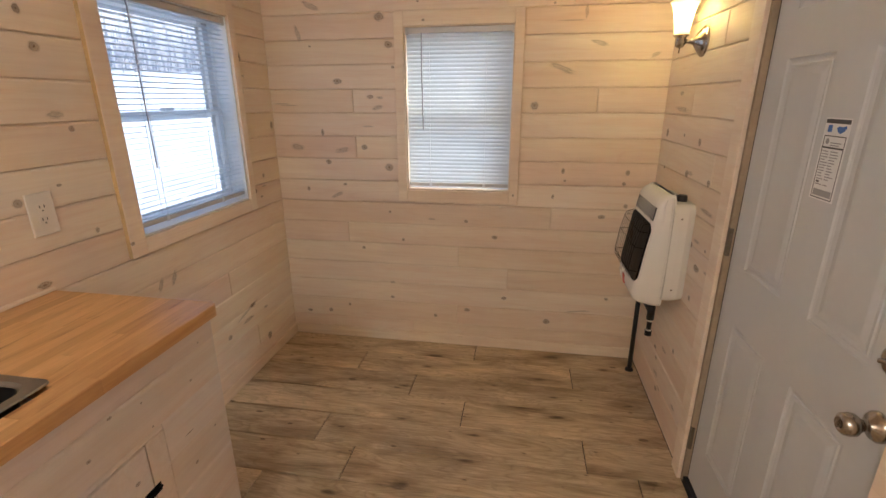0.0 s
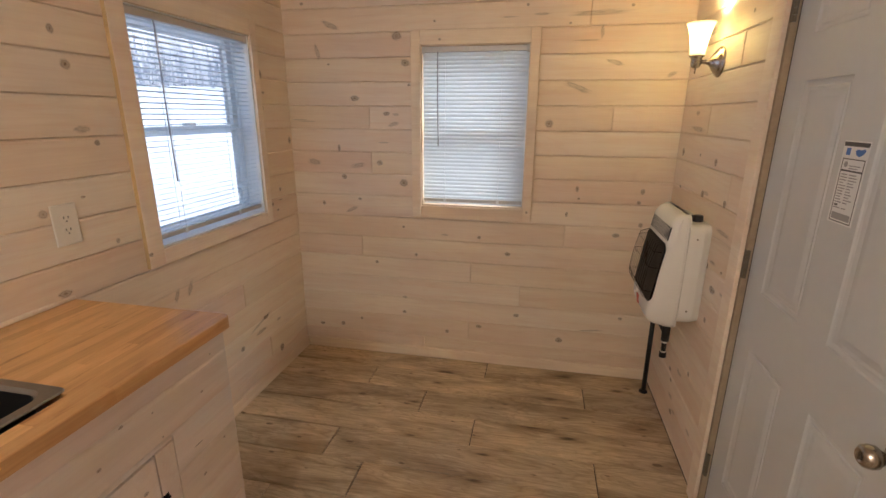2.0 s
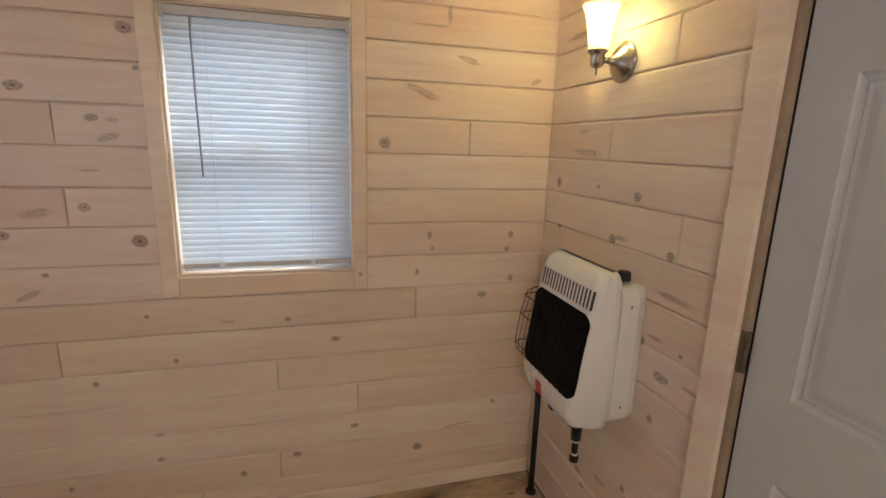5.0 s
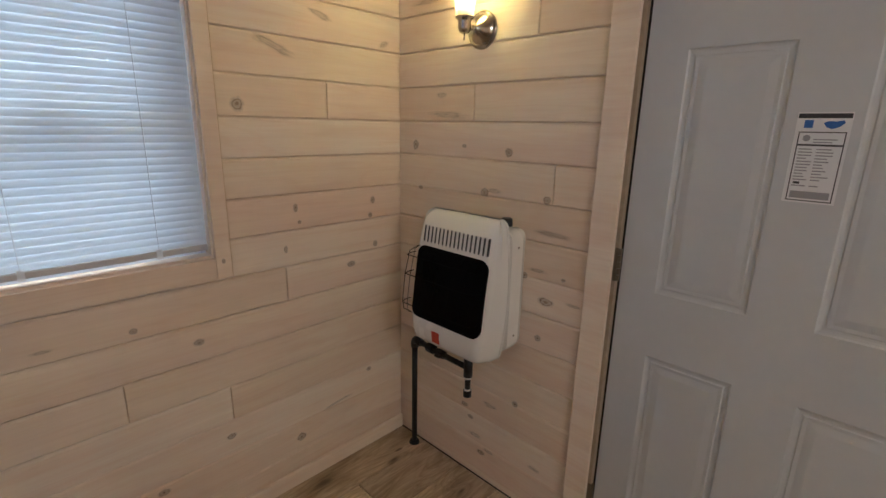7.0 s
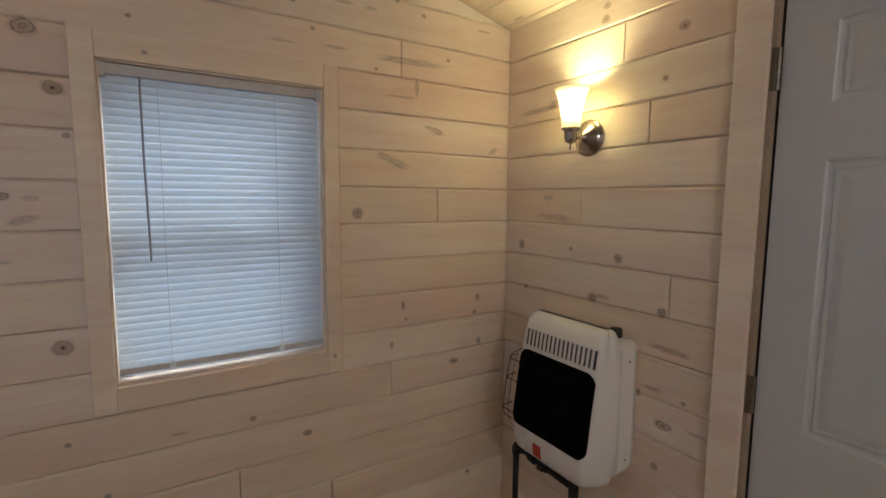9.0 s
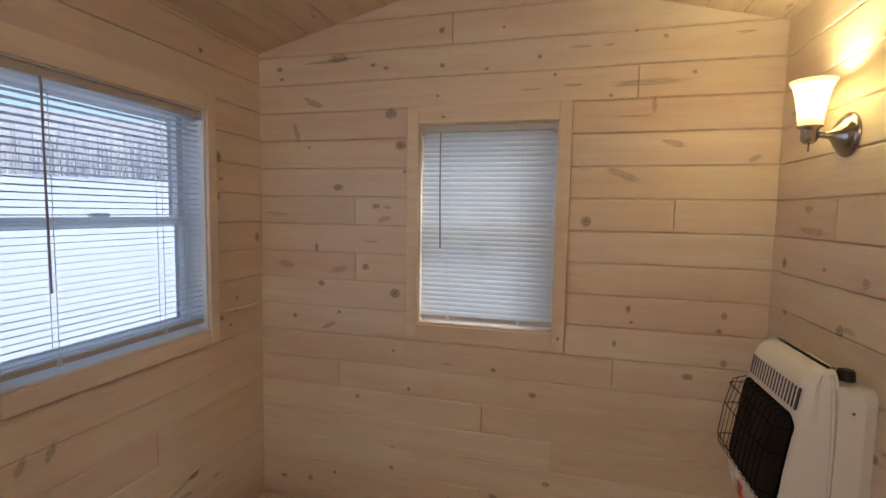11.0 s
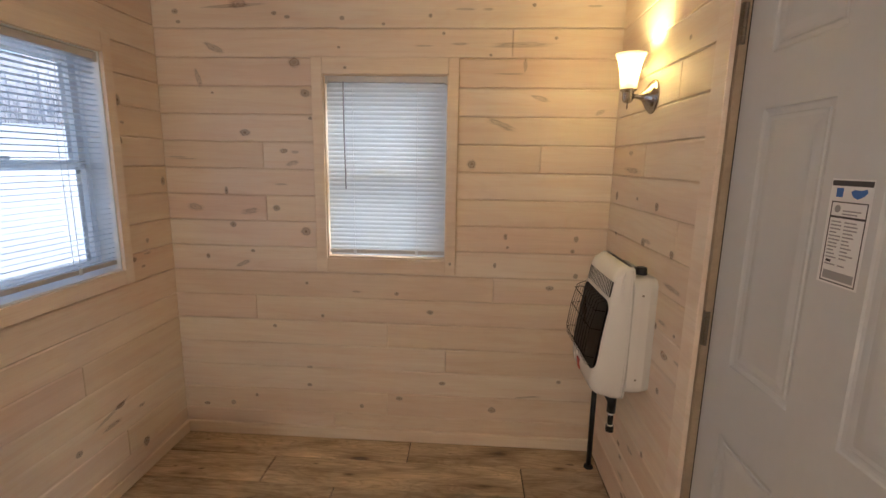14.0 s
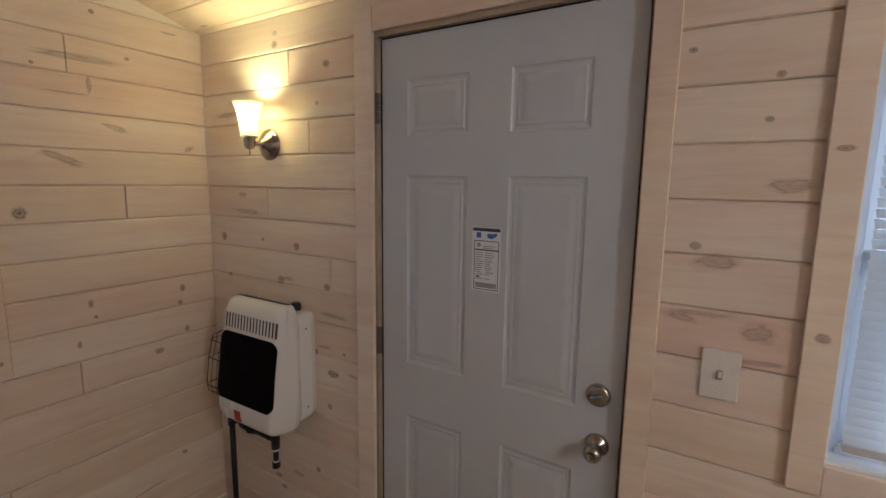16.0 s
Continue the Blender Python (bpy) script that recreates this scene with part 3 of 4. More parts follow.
def gable_core(wall, name):
    """Wall core with a gabled top."""
    s = -1 if wall is back else 1
    hole = wall.holes[0] if wall.holes else None
    zt = 2.2
    bm = bmesh.new()
    us = sorted([wall.u0, wall.u1] + ([hole[0], hole[1]] if hole else []))
    for a, b in zip(us, us[1:]):
        if hole and a >= hole[0] and b <= hole[1]:
            box(bm, a, b, 0.0135, THICK, -0.6, hole[2])
            box(bm, a, b, 0.0135, THICK, hole[3], zt)
        else:
            box(bm, a, b, 0.0135, THICK, -0.6, zt)
    pts = [(s * (XL - THICK), zt), (s * (XR + THICK), zt), (s * (XR + THICK), EAVE_R - SLOPE * THICK + 0.06), (s * XM, RIDGE + 0.06), (s * (XL - THICK), EAVE_L - SLOPE * THICK + 0.06)]
    loft([[(u, 0.0135, z) for u, z in pts], [(u, THICK, z) for u, z in pts]], bm=bm)
    part("wall_core", bm, PINE, wall.ob, "pine wall core behind the boards")


gable_core(far, "far")
gable_core(back, "back")
left.shell()
right.shell()

bm = bmesh.new()
box(bm, XL - THICK, XR + THICK, YB - THICK, YF + THICK, -0.20, -0.010)
tagged(part("floor", bm, WEATHER), "dark subfloor under grey oak laminate planks", kind="structure")
floor_ob = bpy.data.objects["floor"]


def ceiling():
    """Board ceiling in two slopes, boards running the length of the room, in one mesh."""
    bm = bmesh.new()
    for xa, za, xb, zb in ((XM, RIDGE, XL - 0.01, EAVE_L - 0.01 * SLOPE), (XM, RIDGE, XR + 0.01, EAVE_R - 0.01 * SLOPE)):
        d = Vector((xb - xa, 0, zb - za))
        total = d.length
        d.normalize()
        nrm = Vector((-d.z, 0, d.x)) if d.x > 0 else Vector((d.z, 0, -d.x))
        s = 0.0
        while s < total - 0.003:
            e = min(s + PITCH, total)
            a, b, c = s + 0.0009, e - 0.0009, 0.0030
            prof = [(a, 0.02), (a, c), (a + c, 0), (b - c, 0), (b, c), (b, 0.02)]
            rings = [[Vector((xa, y, za)) + d * p + nrm * q for p, q in prof] for y in (YB + 0.0025, YF - 0.0025)]
            loft(rings, bm=bm)
            s = e
    ob = tagged(part("ceiling", bm, PINECEIL), "sloped whitewashed pine board ceiling", kind="structure")
    bm = bmesh.new()
    o = 0.25
    pts = [(XL - o, EAVE_L - o * SLOPE + 0.024), (XM, RIDGE + 0.024), (XR + o, EAVE_R - o * SLOPE + 0.024), (XR + o, EAVE_R - o * SLOPE + 0.20), (XM, RIDGE + 0.20), (XL - o, EAVE_L - o * SLOPE + 0.20)]
    loft([[(x, YB - 0.35, z) for x, z in pts], [(x, YF + 0.35, z) for x, z in pts]], bm=bm)
    tagged(part("roof", bm, SIDING), "grey gabled roof", kind="structure")


ceiling()

# baseboards
def baseboard(name, m, u0, u1):
    bm = boxes((u0, u1, -0.0195, -0.001, 0.001, 0.067), bev=0.004)
    ob = part(name, bm, CASING)
    ob.matrix_world = m
    tagged(ob, "whitewashed pine baseboard", kind="structure")


baseboard("baseboard", far.m, XL + 0.001, XR - 0.001)
baseboard("baseboard", left.m, 1.17, YF - 0.015)

casing(far, FWIN, "window_casing", (0.053, 0.049, 0.070, 0.074), label="pale pine casing round the far window", raw=(1,))
casing(left, LWIN, "window_casing", (0.078, 0.050, 0.064, 0.078), label="pale pine casing round the side window", raw=(-1,))
casing(right, rw(RWIN), "window_casing", (0.064, 0.064, 0.072, 0.078), label="pale pine casing round the window by the door")
casing(right, rw((DOOR[0] + 0.010, DOOR[1] - 0.016, DOOR[2], DOOR[3] - 0.006)), "door_casing", (0.078, 0.062, 0.0, 0.078), t=0.016, bottom=False, label="pale pine casing round the entrance door")

window(far, FWIN, "window_1", "small white double-hung window behind a closed blind")
window(left, LWIN, "window_2", "white double-hung window above the counter end")
window(right, rw(RWIN), "window_3", "white double-hung window beside the entrance door")
blind(far, FWIN, "blind", "white mini blind, slats closed, in the far window", 67, -0.500, 0.54, (-0.458, -0.142))
blind(left, LWIN, "blind", "white mini blind, slats open, over the snowy view", -8, 1.718, 0.66, (1.74, 2.13))
blind(right, (-(RWIN[1] - 0.022), -RWIN[0], RWIN[2], RWIN[3]), "blind", "white mini blind, slats half closed, beside the door", 48, -0.36, 0.54, (-0.32, 0.15))


# ---- door ----
def door():
    """Six-panel door leaf, hinged on the far side, in its jamb. Local u = -y along the wall."""
    ob = tagged(new("door_1"), "white six-panel entrance door, closed", "door", kind="structure")
    ob.matrix_world = right.m
    u0, u1, z0, z1 = -1.702, -0.872, 0.028, 2.084
    face = 0.020
    cols = [(-1.598, -1.370), (-1.230, -1.000)]
    rows_ = [(0.235, 0.788), (0.985, 1.640), (1.768, 1.948)]
    bm = bmesh.new()
    us = [u0] + [v for c in cols for v in c] + [u1]
    zs = [z0] + [v for r in rows_ for v in r] + [z1]
    for i in range(5):
        for j in range(7):
            a, b, c, d = us[i], us[i + 1], zs[j], zs[j + 1]
            if i in (1, 3) and j in (1, 3, 5):
                steps = [(0.0, 0.0), (0.004, 0.0035), (0.010, 0.0055), (0.016, 0.0060), (0.019, 0.0035), (0.028, 0.0045), (0.045, 0.0012), (0.048, 0.0008)]
                rings = [[bm.verts.new((a + s, face + t, c + s)), bm.verts.new((b - s, face + t, c + s)), bm.verts.new((b - s, face + t, d - s)), bm.verts.new((a + s, face + t, d - s))] for s, t in steps]
                for p, q in zip(rings, rings[1:]):
                    for k in range(4):
                        bm.faces.new((p[k], p[(k + 1) % 4], q[(k + 1) % 4], q[k]))
                bm.faces.new(rings[-1])
            else:
                bm.faces.new([bm.verts.new(p) for p in ((a, face, c), (b, face, c), (b, face, d), (a, face, d))])
    bmesh.ops.remove_doubles(bm, verts=bm.verts, dist=0.0001)
    t = 0.042
    for q in (((u0, z0), (u1, z0)), ((u1, z0), (u1, z1)), ((u1, z1), (u0, z1)), ((u0, z1), (u0, z0))):
        (a, c), (b, d) = q
        bm.faces.new([bm.verts.new(p) for p in ((a, face, c), (b, face, d), (b, face + t, d), (a, face + t, c))])
    bm.faces.new([bm.verts.new(p) for p in ((u0, face + t, z0), (u1, face + t, z0), (u1, face + t, z1), (u0, face + t, z1))])
    bmesh.ops.remove_doubles(bm, verts=bm.verts, dist=0.0001)
    leaf = part("door_leaf", bm, DOORPAINT, ob, "white painted six-panel leaf")
    j0, j1 = -1.7345, -0.8505
    part("door_jamb", boxes((j0, u0 - 0.0072, 0.001, 0.125, 0.0, 2.1115), (u1 + 0.0066, j1, 0.001, 0.125, 0.0, 2.1115), (u0 - 0.0072, u1 + 0.0066, 0.001, 0.125, z1 + 0.0066, 2.1115)), RAW, ob, "unpainted wooden jamb")
    part("weatherstrip", boxes((u0 - 0.004, u0 + 0.012, face + t + 0.001, face + t + 0.014, 0.02, z1), (u1 - 0.012, u1 + 0.004, face + t + 0.001, face + t + 0.014, 0.02, z1), (u0 + 0.012, u1 - 0.012, face + t + 0.001, face + t + 0.014, z1 - 0.012, z1 + 0.004)), WEATHER, ob, "black weatherstrip")
    part("gap_seal", boxes((u0 - 0.0070, u0 - 0.0002, face + 0.001, face + t, 0.024, z1), (u1 + 0.0002, u1 + 0.0064, face + 0.004, face + t, 0.024, z1), (u0 - 0.0070, u1 + 0.0064, face + 0.004, face + t, z1 + 0.0002, z1 + 0.0064)), WEATHER, ob, "black rubber seal")
    part("threshold", boxes((j0 + 0.001, j1 - 0.001, 0.004, 0.128, -0.008, 0.022), bev=0.003), WEATHER, ob, "dark threshold")
    for z in (0.218, 1.050, 1.862):
        hg = part("hinge", boxes((u0 - 0.016, u0 - 0.006, -0.0005, 0.0008, z - 0.051, z + 0.051), bev=0.0003), HINGEMETAL, ob, "dull metal butt hinge")
        bm = bmesh.new()
        for k in range(5):
            lathe([(0, z - 0.050 + k * 0.02), (0.0062, z - 0.050 + k * 0.02), (0.0062, z - 0.0312 + k * 0.02), (0, z - 0.0312 + k * 0.02)], 12, bm, Matrix.Translation((u0 - 0.003, 0.006, 0)))
        part("hinge_knuckle", bm, HINGEMETAL, hg)
    ku = -0.939
    turn = pose(ku + 0.003, face, 1.036, 90, 0, 0)
    db = part("deadbolt", lathe([(0, 0), (0.034, 0), (0.034, 0.004), (0.030, 0.010), (0.024, 0.013), (0, 0.0135)], 36), NICKEL, ob, "brushed nickel deadbolt", turn, True)
    part("thumb_turn", boxes((-0.017, 0.017, -0.005, 0.005, 0.012, 0.026), bev=0.003, seg=2), NICKEL, db, at=pose(0, 0, 0, 0, 0, 20))
    kn = part("door_handle", lathe([(0, 0), (0.033, 0), (0.033, 0.005), (0.028, 0.012), (0.014, 0.018), (0.0125, 0.032), (0.017, 0.037), (0.0235, 0.045), (0.025, 0.055), (0.0225, 0.066), (0.016, 0.072), (0.012, 0.0735), (0.011, 0.071), (0, 0.071)], 36), NICKEL, ob, "brushed nickel door knob", pose(ku + 0.008, face, 0.889, 90, 0, 0), True)
    part("knob_button", boxes((-0.0022, 0.0022, -0.008, 0.008, 0.070, 0.078), bev=0.001), NICKEL, kn)
    part("latch_plate", boxes((u1 + 0.0005, u1 + 0.0035, 0.006, 0.03, 0.845, 0.90)), HINGEMETAL, ob)


door()


def energy_label():
    """The paper label on the door: header bar, two blue marks and a framed table of unreadable lines."""
    w, h = 0.097, 0.200
    ob = thing("door_label", "white paper rating label with blue marks on the door", "label", right.m @ Matrix.Translation((-1.297, 0.020, 1.385)))
    y = -0.0004

    def flat(name, x0, x1, z0, z1, material, lift=1, label=""):
        part(name, boxes((x0, x1, y * (lift + 1), y * lift + 0.0001 * (lift == 1), z0, z1)), material, ob, label)

    flat("sheet", -w / 2, w / 2, -h / 2, h / 2, PAPER, 1, "white paper sheet")
    flat("header_bar", -w / 2 + 0.002, w / 2 - 0.002, h / 2 - 0.013, h / 2 - 0.003, INK, 2)
    flat("blue_mark", -0.034, -0.018, h / 2 - 0.034, h / 2 - 0.017, BLUE, 2)
    bm = loft([[(x, q, z) for x, z in ((0.0, 0.077), (0.008, 0.081), (0.022, 0.080), (0.034, 0.083), (0.037, 0.077), (0.030, 0.070), (0.022, 0.066), (0.016, 0.064), (0.006, 0.068))] for q in (y * 3, y * 2)])
    part("blue_map", bm, BLUE, ob)
    x0, x1, z0, z1, t = -0.041, 0.043, -0.096, 0.058, 0.0022
    for nm, q in (("frame_line", (x0, x1, z1 - t, z1)), ("frame_line", (x0, x1, z0, z0 + t)), ("frame_line", (x0, x0 + t, z0 + t, z1 - t)), ("frame_line", (x1 - t, x1, z0 + t, z1 - t))):
        flat(nm, *q, INK, 2)
    flat("frame_bar", x0 + t, x1 - t, 0.027, 0.031, INK, 2)
    rng = random.Random(5)
    for i in range(13):
        z = 0.020 - i * 0.0068
        if i == 11:
            flat("text_bar", x0 + 0.008, x0 + 0.020, z - 0.003, z + 0.002, INK, 2)
            continue
        flat("text_bar", x0 + 0.006, x0 + rng.uniform(0.022, 0.034), z - 0.0013, z + 0.0013, GREYINK, 2)
        flat("text_bar", x0 + 0.038, x0 + rng.uniform(0.052, 0.070), z - 0.0013, z + 0.0013, GREYINK, 2)
    flat("text_bar", -0.012, 0.030, 0.040, 0.0425, GREYINK, 2)
    flat("text_bar", -0.012, 0.022, 0.034, 0.0365, GREYINK, 2)
    bm = lathe([(0, 0), (0.007, 0), (0.007, 0.0004), (0, 0.0004)], 20)
    part("round_mark", bm, GREYINK, ob, at=pose(-0.025, y * 2, 0.044, 90, 0, 0))
    flat("text_block", x0 + 0.006, x1 - 0.006, -0.090, -0.074, GREYINK, 2)


energy_label()


# ---- wall fittings ----
def outlet():
    ob = thing("wall_outlet", "white double power outlet on the pine wall above the counter", "outlet", left.m @ Matrix.Translation((1.203, -0.0015, 1.189)))
    part("cover_plate", boxes((-0.043, 0.043, -0.006, 0.0, -0.068, 0.068), bev=0.003, seg=2), PLATE, ob, "white plastic cover plate")
    for z in (0.020, -0.020):
        ring = rounded(0.033, 0.029, 0.010)
        r = part("receptacle", loft([[(x, -0.0055, z + q) for x, q in ring], [(x, -0.0085, z + q) for x, q in ring]]), PLATE, ob)
        part("socket_slot", boxes((-0.0085, -0.0062, -0.0092, -0.0084, z, z + 0.009), (0.0062, 0.0085, -0.0092, -0.0084, z, z + 0.009), (-0.0025, 0.0025, -0.0092, -0.0084, z - 0.010, z - 0.006)), INK, r)
    part("plate_screw", lathe([(0, 0), (0.0028, 0), (0.0022, 0.0012), (0, 0.0012)], 12), PLATE, ob, at=pose(0, -0.006, 0, 90, 0, 0))


def light_switch():
    ob = thing("light_switch", "white single toggle light switch on the pine wall beside the door", "light switch", right.m @ Matrix.Translation((-0.655, -0.0015, 1.172)))
    part("cover_plate", boxes((-0.041, 0.041, -0.006, 0.0, -0.062, 0.062), bev=0.003, seg=2), PLATE, ob, "white plastic cover plate")
    part("toggle", boxes((-0.0045, 0.0045, -0.018, -0.005, -0.004, 0.009), bev=0.0015), PLATE, ob)
    part("toggle_frame", boxes((-0.006, 0.006, -0.0068, -0.0058, -0.012, 0.012)), GREYINK, ob)
    for z in (0.030, -0.030):
        part("plate_screw", lathe([(0, 0), (0.0028, 0), (0.0022, 0.0012), (0, 0.0012)], 12), PLATE, ob, at=pose(0, -0.006, z, 90, 0, 0))


def sconce():
    x, y = SCONCE
    ob = thing("wall_sconce", "lit brushed nickel wall sconce with frosted bell shade", "wall lamp", pose(XR, y, 1.758))
    dx = x - XR
    part("backplate", lathe([(0, 0), (0.062, 0), (0.062, 0.004), (0.057, 0.009), (0.053, 0.010), (0.051, 0.015), (0.043, 0.022), (0.028, 0.032), (0.015, 0.042), (0.010, 0.052), (0.0095, 0.060), (0, 0.061)], 40), NICKEL, ob, "round brushed nickel backplate", pose(-0.0015, 0, 0, 0, -90, 0), True)
    part("arm", tube([(-0.045, 0, 0), (-0.06, 0, 0.0), (dx + 0.018, 0, 0.001)], 0.0085, 14), NICKEL, ob, smooth=True)
    part("socket_cup", lathe([(0, -0.024), (0.010, -0.024), (0.017, -0.019), (0.021, -0.008), (0.021, 0.012), (0.024, 0.018), (0.030, 0.021), (0.031, 0.026), (0, 0.026)], 32), NICKEL, ob, "nickel socket cup", pose(dx, 0, 0), True)
    part("switch_pin", lathe([(0, -0.046), (0.0025, -0.045), (0.003, -0.036), (0.0022, -0.033), (0.0022, -0.022), (0, -0.022)], 12), NICKEL, ob, at=pose(dx, 0, 0), smooth=True)
    prof = [(0.029, 0.0), (0.031, 0.020), (0.034, 0.050), (0.039, 0.080), (0.046, 0.105), (0.056, 0.124), (0.0545, 0.1245), (0.044, 0.105), (0.037, 0.080), (0.032, 0.050), (0.029, 0.020), (0.027, 0.001), (0.029, 0.0)]
    part("shade", lathe(prof, 40), SHADE, ob, "frosted bell-shaped glass shade, lit", pose(dx, 0, 0.0265), True)


outlet()
light_switch()
sconce()


def fill_canopy():
    """Round canopy, never in view, added above the fill light."""
    ob = thing("fill_canopy", "round white flush canopy, unseen, added above the fill light", "ceiling lamp", pose(-0.70, -1.25, RIDGE - 0.085))
    part("canopy", lathe([(0, 0), (0.09, 0), (0.09, -0.09), (0.17, -0.095), (0.17, -0.115), (0.155, -0.118), (0, -0.118)], 40), ENAMEL, ob, "white metal canopy")


fill_canopy()


# ---- heater ----
def heater():
    ob = thing("wall_heater", "white wall-mounted gas heater with dark glass and a wire guard", "heater", pose(XR, 2.235, 0.60))
    # local: x negative into the room, y along the wall, z up from the lower rim
    yr, yl = -0.211, 0.200
    def ring(x, y0, y1, z0, z1, r):
        return [(x, (y0 + y1) / 2 + a, (z0 + z1) / 2 + b) for a, b in rounded(y1 - y0, z1 - z0, r)]
    bm = loft([ring(-0.001, yr + 0.012, yl - 0.012, 0.075, 0.505, 0.03), ring(-0.030, yr, yl - 0.004, 0.066, 0.508, 0.045), ring(-0.060, yr + 0.001, yl, 0.064, 0.505, 0.045), ring(-0.085, yr + 0.004, yl, 0.066, 0.508, 0.04)])
    part("body", bm, ENAMEL, ob, "white enamel back box")
    prof = [(0.026, -0.150), (0.034, -0.172), (0.052, -0.192), (0.080, -0.203), (0.12, -0.202), (0.20, -0.190), (0.30, -0.176), (0.40, -0.162), (0.50, -0.147), (0.522, -0.136), (0.536, -0.122), (0.542, -0.105)]

    def fx(z):
        for (a, p), (b, q) in zip(prof, prof[1:]):
            if z <= b:
                return p + (q - p) * (max(z, a) - a) / (b - a)
        return prof[-1][1]

    def half_width(z):
        """Half the cover's width: bowed sides and round corners."""
        r = 0.030
        near = min(z - 0.024, 0.544 - z)
        corner = r - math.sqrt(max(r * r - (r - near) ** 2, 0.0)) if near < r else 0.0
        return 0.203 - 0.030 * ((z - 0.30) / 0.27) ** 2 - corner

    def front(z):
        for (a, p), (b, q) in zip(prof, prof[1:]):
            if z <= b:
                return p + (q - p) * (z - a) / (b - a)
        return prof[-1][1]

    rings = []
    for z in (0.026, 0.028, 0.031, 0.036, 0.043, 0.053, 0.068, 0.09, 0.12, 0.16, 0.20, 0.25, 0.30, 0.35, 0.40, 0.45, 0.48, 0.50, 0.515, 0.525, 0.532, 0.537, 0.540, 0.542):
        x, h = front(z), half_width(z)
        f, r = h - 0.016, 0.028
        half = [(-0.078, h), (-0.092, h + 0.001), (-0.10, h), (x * 0.45 - 0.05, (h + f) / 2 + 0.005), (x + r, f + 0.001)]
        half += [(x + r - r * math.sin(radians(a)), f - r + r * math.cos(radians(a))) for a in (15, 30, 45, 60, 75, 90)]
        half += [(x - 0.001, f * 0.5)]
        rings.append([(p, q, z) for p, q in half] + [(p, -q, z) for p, q in reversed(half)])
    cover = part("front_cover", loft(rings), ENAMEL, ob, "white enamel front cover with bowed sides", smooth=True)
    cover.data.set_sharp_from_angle(angle=radians(40))

    def lean(z0, z1, y0, y1, r, d0, d1):
        o0, o1 = [], []
        for p, q in rounded(y1 - y0, z1 - z0, r):
            z = (z0 + z1) / 2 + q
            x = fx(z0) + (fx(z1) - fx(z0)) * (z - z0) / (z1 - z0)
            o0.append((x + d0, (y0 + y1) / 2 + p, z))
            o1.append((x + d1, (y0 + y1) / 2 + p, z))
        return loft([o0, o1])
    part("glass_front", lean(0.140, 0.412, -0.172, 0.165, 0.035, 0.006, -0.003), BLACKGLASS, ob, "dark glass front")
    for i in range(17):
        y = -0.164 + i * 0.0188
        part("vent_slot", lean(0.427, 0.486, y, y + 0.0062, 0.0028, 0.003, -0.0022), INK, ob)
    for side in (-1, 1):
        part("edge_bead", tube([(-0.090, side * (half_width(z) + 0.0015), z) for z in (0.04, 0.055, 0.08, 0.12, 0.18, 0.26, 0.34, 0.42, 0.47, 0.50, 0.52, 0.532)], 0.0042, 8), ENAMEL, ob, "rolled white enamel edge", smooth=True)
    # wire guard
    g = part("guard", tube([(fx(0.405) - 0.001, 0.168, 0.405), (fx(0.39) - 0.030, 0.182, 0.388), (fx(0.3) - 0.038, 0.186, 0.3), (fx(0.2) - 0.038, 0.184, 0.2), (fx(0.165) - 0.030, 0.180, 0.165), (fx(0.15) - 0.001, 0.168, 0.148)], 0.0015, 6), WIRE, ob, "black wire guard")
    for i in range(10):
        y = 0.158 - i * 0.033
        part("guard_wire", tube([(fx(0.408) - 0.002, y, 0.408), (fx(0.40) - 0.026, y, 0.400), (fx(0.3) - 0.038, y, 0.30), (fx(0.2) - 0.038, y, 0.20), (fx(0.160) - 0.028, y, 0.160), (fx(0.146) - 0.002, y, 0.146)], 0.0010, 6), WIRE, g)
    for z, q in ((0.372, 0.0), (0.300, 0.0), (0.190, 0.0)):
        part("guard_wire", tube([(fx(z) + 0.020, 0.200, z), (fx(z) - 0.012, 0.200, z), (fx(z) - 0.036, 0.186, z), (fx(z) - 0.039, 0.0, z), (fx(z) - 0.036, -0.145, z), (fx(z) - 0.002, -0.160, z)], 0.0015, 6), WIRE, g)
    part("control_knob", lathe([(0, 0), (0.020, 0), (0.021, 0.004), (0.019, 0.024), (0.016, 0.027), (0, 0.027)], 24), BLACK, ob, "black control knob", pose(-0.048, -0.150, 0.515))
    part("igniter_button", lathe([(0, 0), (0.006, 0), (0.006, 0.012), (0.009, 0.013), (0.009, 0.018), (0, 0.019)], 16), BLACK, ob, at=pose(-0.062, -0.110, 0.515))
    part("red_tag", lean(0.064, 0.108, 0.012, 0.048, 0.001, 0.006, -0.0055), RED, ob, "red warning sticker")
    for z in (0.13, 0.45):
        part("cover_screw", lathe([(0, 0), (0.004, 0), (0.003, 0.0015), (0, 0.0015)], 12), HINGEMETAL, ob, at=pose(-0.055, yr - 0.0002, z, 90, 0, 0))


heater()


